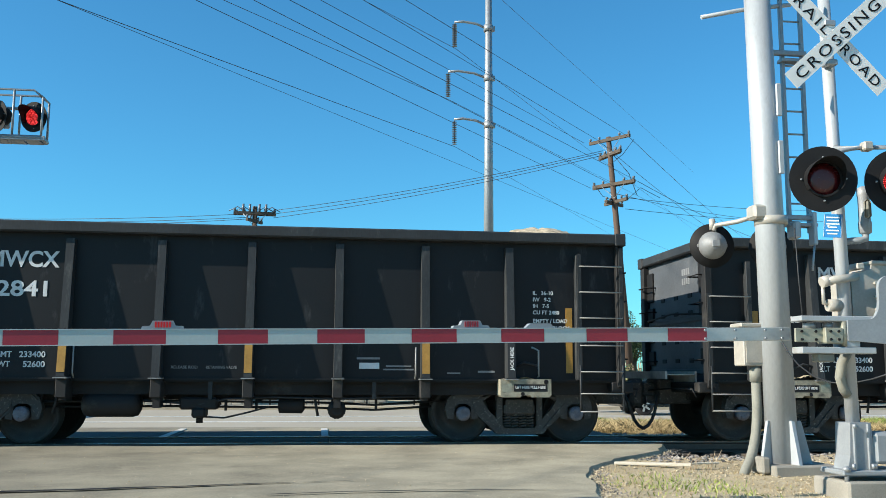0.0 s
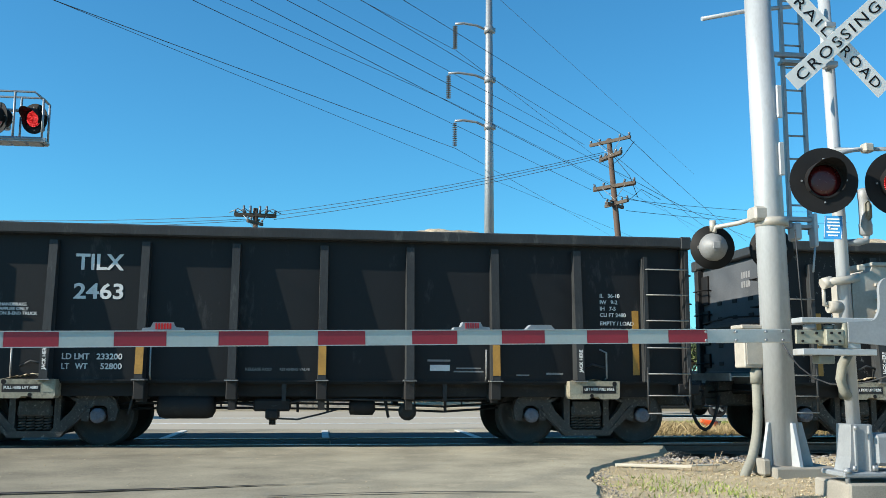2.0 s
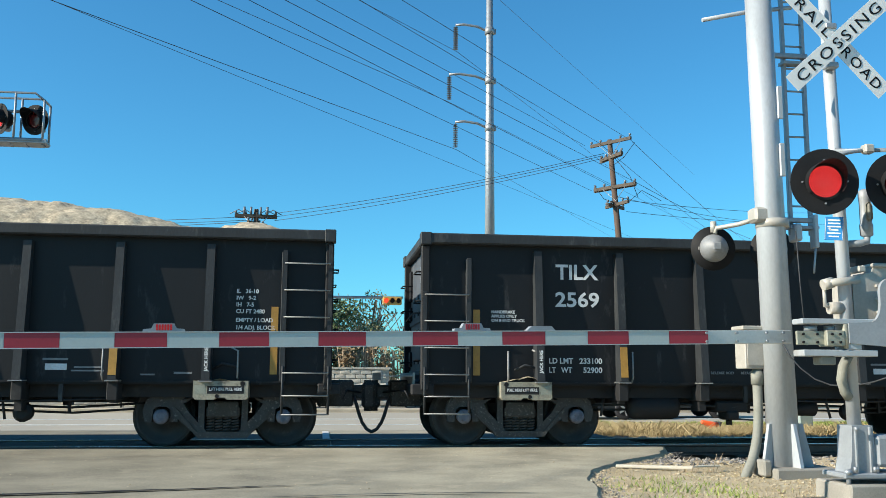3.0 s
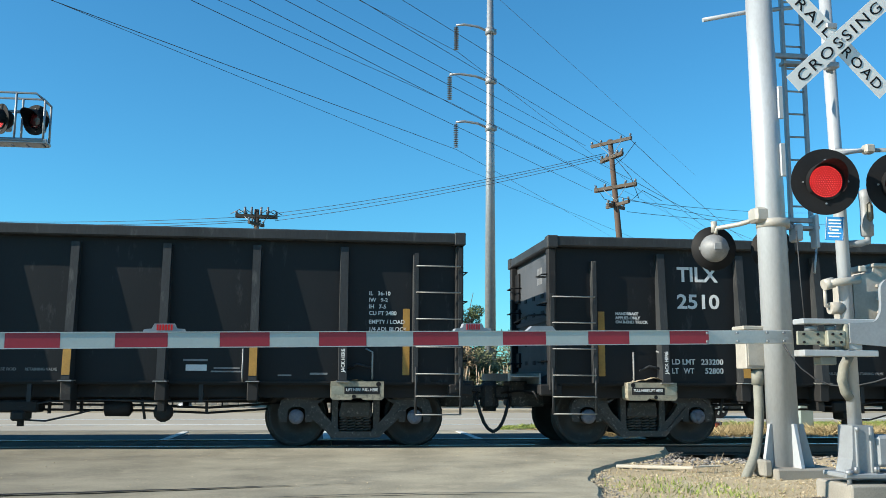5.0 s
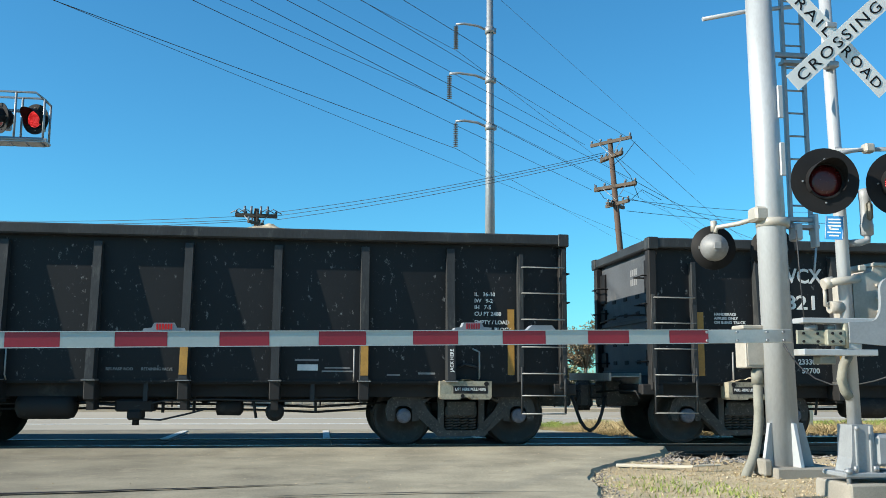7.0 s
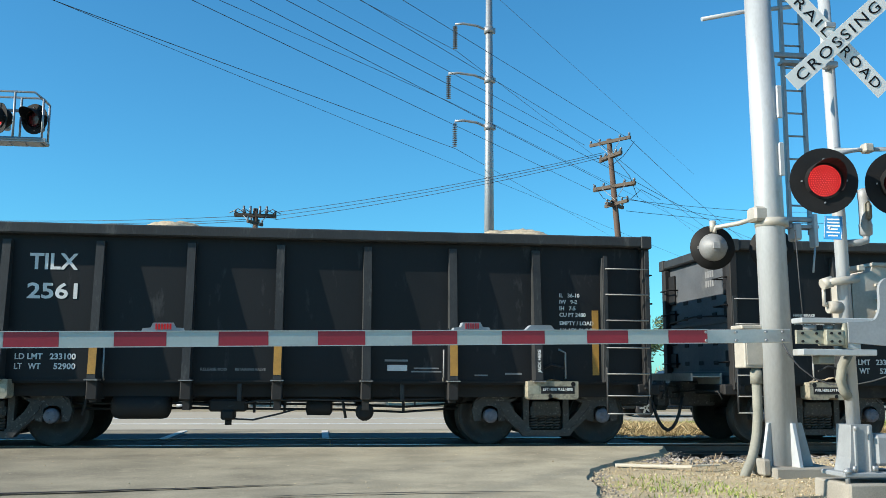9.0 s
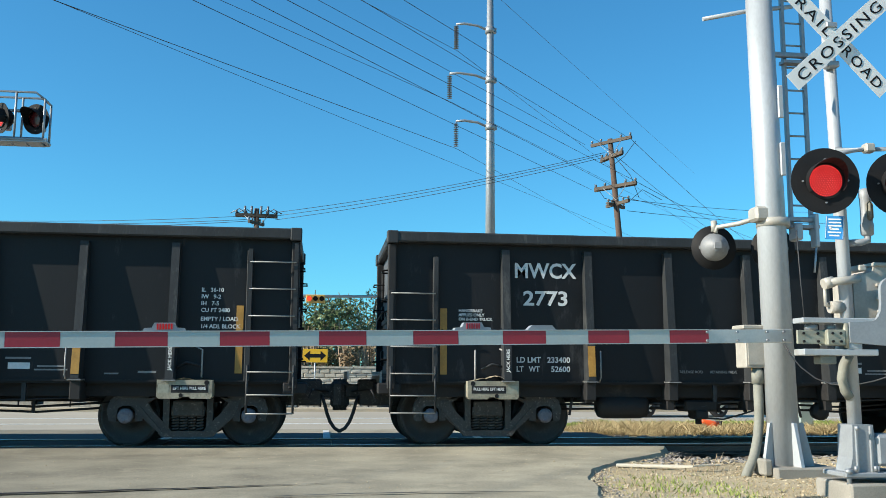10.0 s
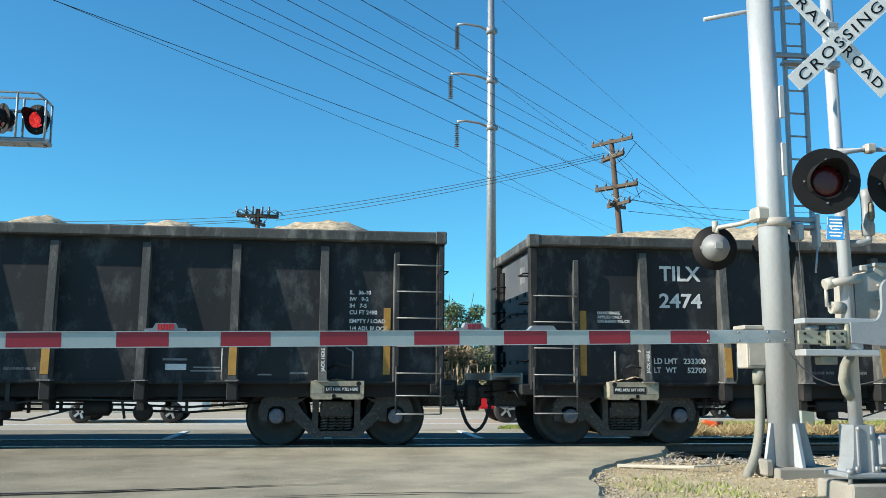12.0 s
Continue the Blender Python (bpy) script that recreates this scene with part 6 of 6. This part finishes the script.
pale, dark = [], []
for _ in range(24000):
    x, y = rng.uniform(2.6, 8.5), rng.uniform(7.8, 12.6)
    if x < road_right(y) + 0.05:
        continue
    dens = 0.24 + 0.76 * min(1, max(0, (x - 4.5) / 1.6)) + 0.4 * noise.noise((x * 0.9, y * 0.9, 5))
    if rng.random() < dens * 0.55:
        pale.append((x, y, ground_height(x, y), 0.005 + 0.019 * rng.random() ** 2.2))
for _ in range(9000):
    x, y = rng.uniform(4.4, 20), rng.uniform(12.0, 18.2)
    if x < road_right(y) + 0.02 or rng.random() < (12.8 - y) * 0.7:
        continue
    dark.append((x, y, ground_height(x, y), rng.uniform(0.018, 0.045)))
for _ in range(1300):
    y = rng.uniform(8, 14.4)
    dark.append((road_right(y) + abs(rng.gauss(0.03, 0.14)), y, ROAD_Z - 0.07, rng.uniform(0.006, 0.018)))
for _ in range(900):
    y = rng.uniform(8, 14.0)
    pale.append((road_right(y) + abs(rng.gauss(0.0, 0.09)) - 0.015, y, ROAD_Z - 0.05, 0.005 + 0.014 * rng.random() ** 1.6))
grit = [(rng.uniform(-4.5, 4.6), rng.uniform(8.2, 14.0), 0.0, rng.uniform(0.004, 0.011)) for _ in range(350)]
grit = [(x, y, ROAD_Z - 0.03 * min(1.0, max(0.0, (13.2 - y) / 5)), r) for x, y, z, r in grit if x < road_right(y)]
stones("road_grit", grit, GRAVEL_MIX, "fine loose grit scattered on the asphalt", 13)
stones("gravel", pale, GRAVEL_MIX, "pale crushed gravel around the signal bases", 11)
stones("ballast", dark, BALLAST_MIX, "grey track ballast stones", 12)
b = bmesh.new(); box(b, 0, 0.95, -0.045, 0.045, 0, 0.03, bevel=0.004)
solid("wooden_board", b, PALE_BOARD, "bleached narrow wooden board lying on the gravel", "board", m=pose(3.75, 11.75, -0.07, 2, 0, -20))
b = bmesh.new(); box(b, 0, 0.45, -0.03, 0.03, 0, 0.02, bevel=0.004)
solid("wooden_board", b, PALE_BOARD, "short bleached wooden board lying on the gravel", "board", m=pose(4.62, 11.5, -0.06, 0, 0, 12))
for k in range(7):
    b = bmesh.new()
    x, y = 4.75 + rng.uniform(-0.2, 0.3), 11.7 + rng.uniform(-0.4, 0.4)
    tube(b, [(x, y, -0.12), (x + rng.uniform(0.0, 0.05), y, 0.0), (x + rng.uniform(0.02, 0.16), y, 0.03 + rng.random() * 0.1)], 0.004, 4)
    solid("dry_twig", b, STEM, "thin dry weed stalk in the gravel", "twig", group="dry weed stalks")


# ---- vehicles on the road across ----
def vehicle(x, y, facing, profile, cabin, length, paint, label, wheel_r, wheel_x, cat):
    """A car side-on: the body's outline and the cabin's in x and z, 1.8 m wide. facing +1: to the right."""
    v = thing(cat, pose(x, y, far_road(y), 0, 0, 0 if facing > 0 else 180), label, "car", "vehicles on the road across")
    b = bmesh.new(); q = prism(b, profile, -0.9, 0.9)
    bmesh.ops.bevel(b, geom=[e for e in b.edges if abs(e.verts[0].co.y - e.verts[1].co.y) < 0.01], offset=0.05, segments=2, affect="EDGES")
    part("body", b, paint, v)
    b = bmesh.new()
    pr = prism(b, cabin, -0.74, 0.74)
    for w in pr:
        w.co.y *= 1.0 if w.co.z < 1.2 else 0.9
    part("cabin", b, paint, v)
    zs = [p[1] for p in cabin]; xs = [p[0] for p in cabin]
    for s in (-1, 1):
        for x0, x1 in ((min(xs) + 0.35, (min(xs) + max(xs)) / 2 - 0.08), ((min(xs) + max(xs)) / 2 + 0.04, max(xs) - 0.5)):
            b = bmesh.new()
            qq = prism(b, [(x0, min(zs) + 0.08), (x1 + 0.12, min(zs) + 0.08), (x1 - 0.05, max(zs) - 0.1), (x0 + 0.05, max(zs) - 0.1)], *sorted((s * 0.735, s * 0.752)))
            for w in qq:
                w.co.y *= 1.0 if w.co.z < 1.2 else 0.91
            part("window", b, CAR_GLASS, v, "dark side window")
    for s in (-1, 1):
        b = bmesh.new(); box(b, max(p[0] for p in profile) - 0.25, max(p[0] for p in profile) - 0.01, *sorted((s * 0.55, s * 0.88)), 0.68, 0.84, bevel=0.02)
        part("headlight", b, HEADLIGHT, v)
        b = bmesh.new(); box(b, min(p[0] for p in profile) - 0.012, min(p[0] for p in profile) + 0.1, *sorted((s * 0.68, s * 0.91)), 0.72, 0.95, bevel=0.02)
        part("tail_light", b, RED_SHEET, v)
    for wx in wheel_x:
        for s in (-1, 1):
            b = bmesh.new(); lathe(b, [(wheel_r * 0.6, -0.1), (wheel_r * 0.9, -0.11), (wheel_r, -0.07), (wheel_r, 0.07), (wheel_r * 0.9, 0.11), (wheel_r * 0.6, 0.1)], pose(0, 0, 0, 90, 0, 0), 24)
            w = part("wheel", b, RUBBER, v, "black tyre on an alloy rim", pose(wx, s * 0.82, wheel_r))
            b = bmesh.new(); cyl(b, (0, s * 0.095, 0), (0, s * 0.104, 0), wheel_r * 0.66, seg=20)
            part("rim", b, BLACK, w)
            for k in range(5):
                b = bmesh.new(); box(b, 0.03, wheel_r * 0.62, *sorted((s * 0.100, s * 0.122)), -0.035, 0.035, Matrix.Rotation(2 * math.pi * k / 5, 4, "Y"))
                part("spoke", b, CHROME, w)
    return v


SUV = [(-2.2, 0.35), (-2.25, 0.75), (-2.15, 1.02), (1.1, 1.02), (2.05, 0.92), (2.25, 0.75), (2.25, 0.4), (2.1, 0.3), (-2.1, 0.3)]
SUV_CAB = [(-2.1, 1.0), (-1.85, 1.6), (0.2, 1.66), (1.15, 1.0)]
TRUCK = [(-2.9, 0.5), (-2.9, 1.12), (-0.9, 1.12), (1.5, 1.14), (2.75, 1.05), (2.9, 0.85), (2.9, 0.5), (2.7, 0.42), (-2.8, 0.42)]
TRUCK_CAB = [(-0.95, 1.1), (-0.85, 1.83), (0.9, 1.86), (1.6, 1.12)]
# thing, metres of x at 0 s, metres a second, wheel radius
TRAFFIC = []
for x0, y, v, prof, cab, paint, label, r, wx, name in (
        (-137.5, 30.0, 12.1, TRUCK, TRUCK_CAB, CAR_RED, "bright red crew cab pickup truck driving along the road", 0.40, (-1.95, 1.75), "pickup_truck"),
        (-209.75, 30.0, 17.0, SUV, SUV_CAB, CAR_SILVER, "silver white sport utility car driving along the road", 0.33, (-1.31, 1.31), "car"),
        (-43.5, 32.2, 17.5, SUV, SUV_CAB, CAR_DARK, "black sport utility car driving along the road", 0.36, (-1.35, 1.35), "car"),
        (-11.8, 31.6, 15.3, TRUCK, TRUCK_CAB, CAR_DARK, "dark crew cab pickup truck driving along the road", 0.40, (-1.75, 1.55), "pickup_truck")):
    TRAFFIC.append((vehicle(x0, y, 1 if v > 0 else -1, prof, cab, 4.5, paint, label, r, wx, name), x0, y, v, r))
vehicle(12.8, 33.2, -1, SUV, SUV_CAB, 4.5, CAR_DARK, "dark car standing on the road across", 0.34, (-1.35, 1.35), "car")


# ---- what moves ----
# seconds and metres that the train has rolled
ROLLED = ((0.0, 0.0), (0.5, 9.93), (1.0, 19.52), (1.5, 29.43), (2.0, 39.30), (2.5, 49.28), (3.0, 59.22), (3.2, 63.22), (4.8, 95.42), (5.0, 99.42), (5.5, 109.36),
          (6.0, 119.32), (6.5, 129.29), (7.0, 139.28), (7.2, 143.27), (9.0, 178.87), (9.5, 188.91), (10.0, 198.92), (10.5, 209.25), (11.0, 219.28), (11.5, 229.28), (12.0, 239.33))


def train_at(t):
    return float(np.interp(t, [r[0] for r in ROLLED], [r[1] for r in ROLLED]))


# lamps: seconds at which the first of each pair comes on, and how long it stays on
FLASH_ON = (0.15, 1.38, 2.56, 3.77, 4.98, 6.16, 7.37, 8.58, 9.79, 10.86, 12.2)
FLASH_FOR = 0.58


def lamp_rows(phase):
    """The lit board stands before the lens while the lamp is on, and behind it while it is off."""
    out, lit = [], None
    for f in range(361):
        t = f / 30
        on = any(a <= t < a + FLASH_FOR for a in FLASH_ON)
        now = on if phase == 0 else not on
        if now != lit or f == 360:
            if lit is not None:
                out.append(((f - 1) / 30, pose(0, -0.016 if lit else 0.03, 0)))
            out.append((t, pose(0, -0.016 if now else 0.03, 0)))
            lit = now
    return out


def motions():
    for k, car in enumerate(TRAIN):
        x0 = -6.74 + HALF - (k - 1) * PITCH_CARS
        walk(car, [(t, pose(x0 + d, YC, 0)) for t, d in ROLLED])
        for w in car.children:
            if w.name.startswith("wheelset"):
                x, z = w.location.x, w.location.z
                walk(w, [(f / 30, pose(x, 0, z) @ Matrix.Rotation(train_at(f / 30) / WHEEL_R, 4, "Y")) for f in range(361)])
    for board, phase in BOARDS.items():
        walk(board, lamp_rows(phase))
    for car, x0, y, v, r in TRAFFIC:
        turn = 0 if v > 0 else 180
        walk(car, [(t, pose(x0 + v * t, y, far_road(y), 0, 0, turn)) for t in (0, 3, 6, 9, 12)])
        for w in car.children:
            if w.name.startswith("wheel"):
                at = w.location.copy()
                walk(w, [(f / 30, pose(*at) @ Matrix.Rotation(abs(v) * f / 30 / r, 4, "Y")) for f in range(0, 361, 1)])


motions()
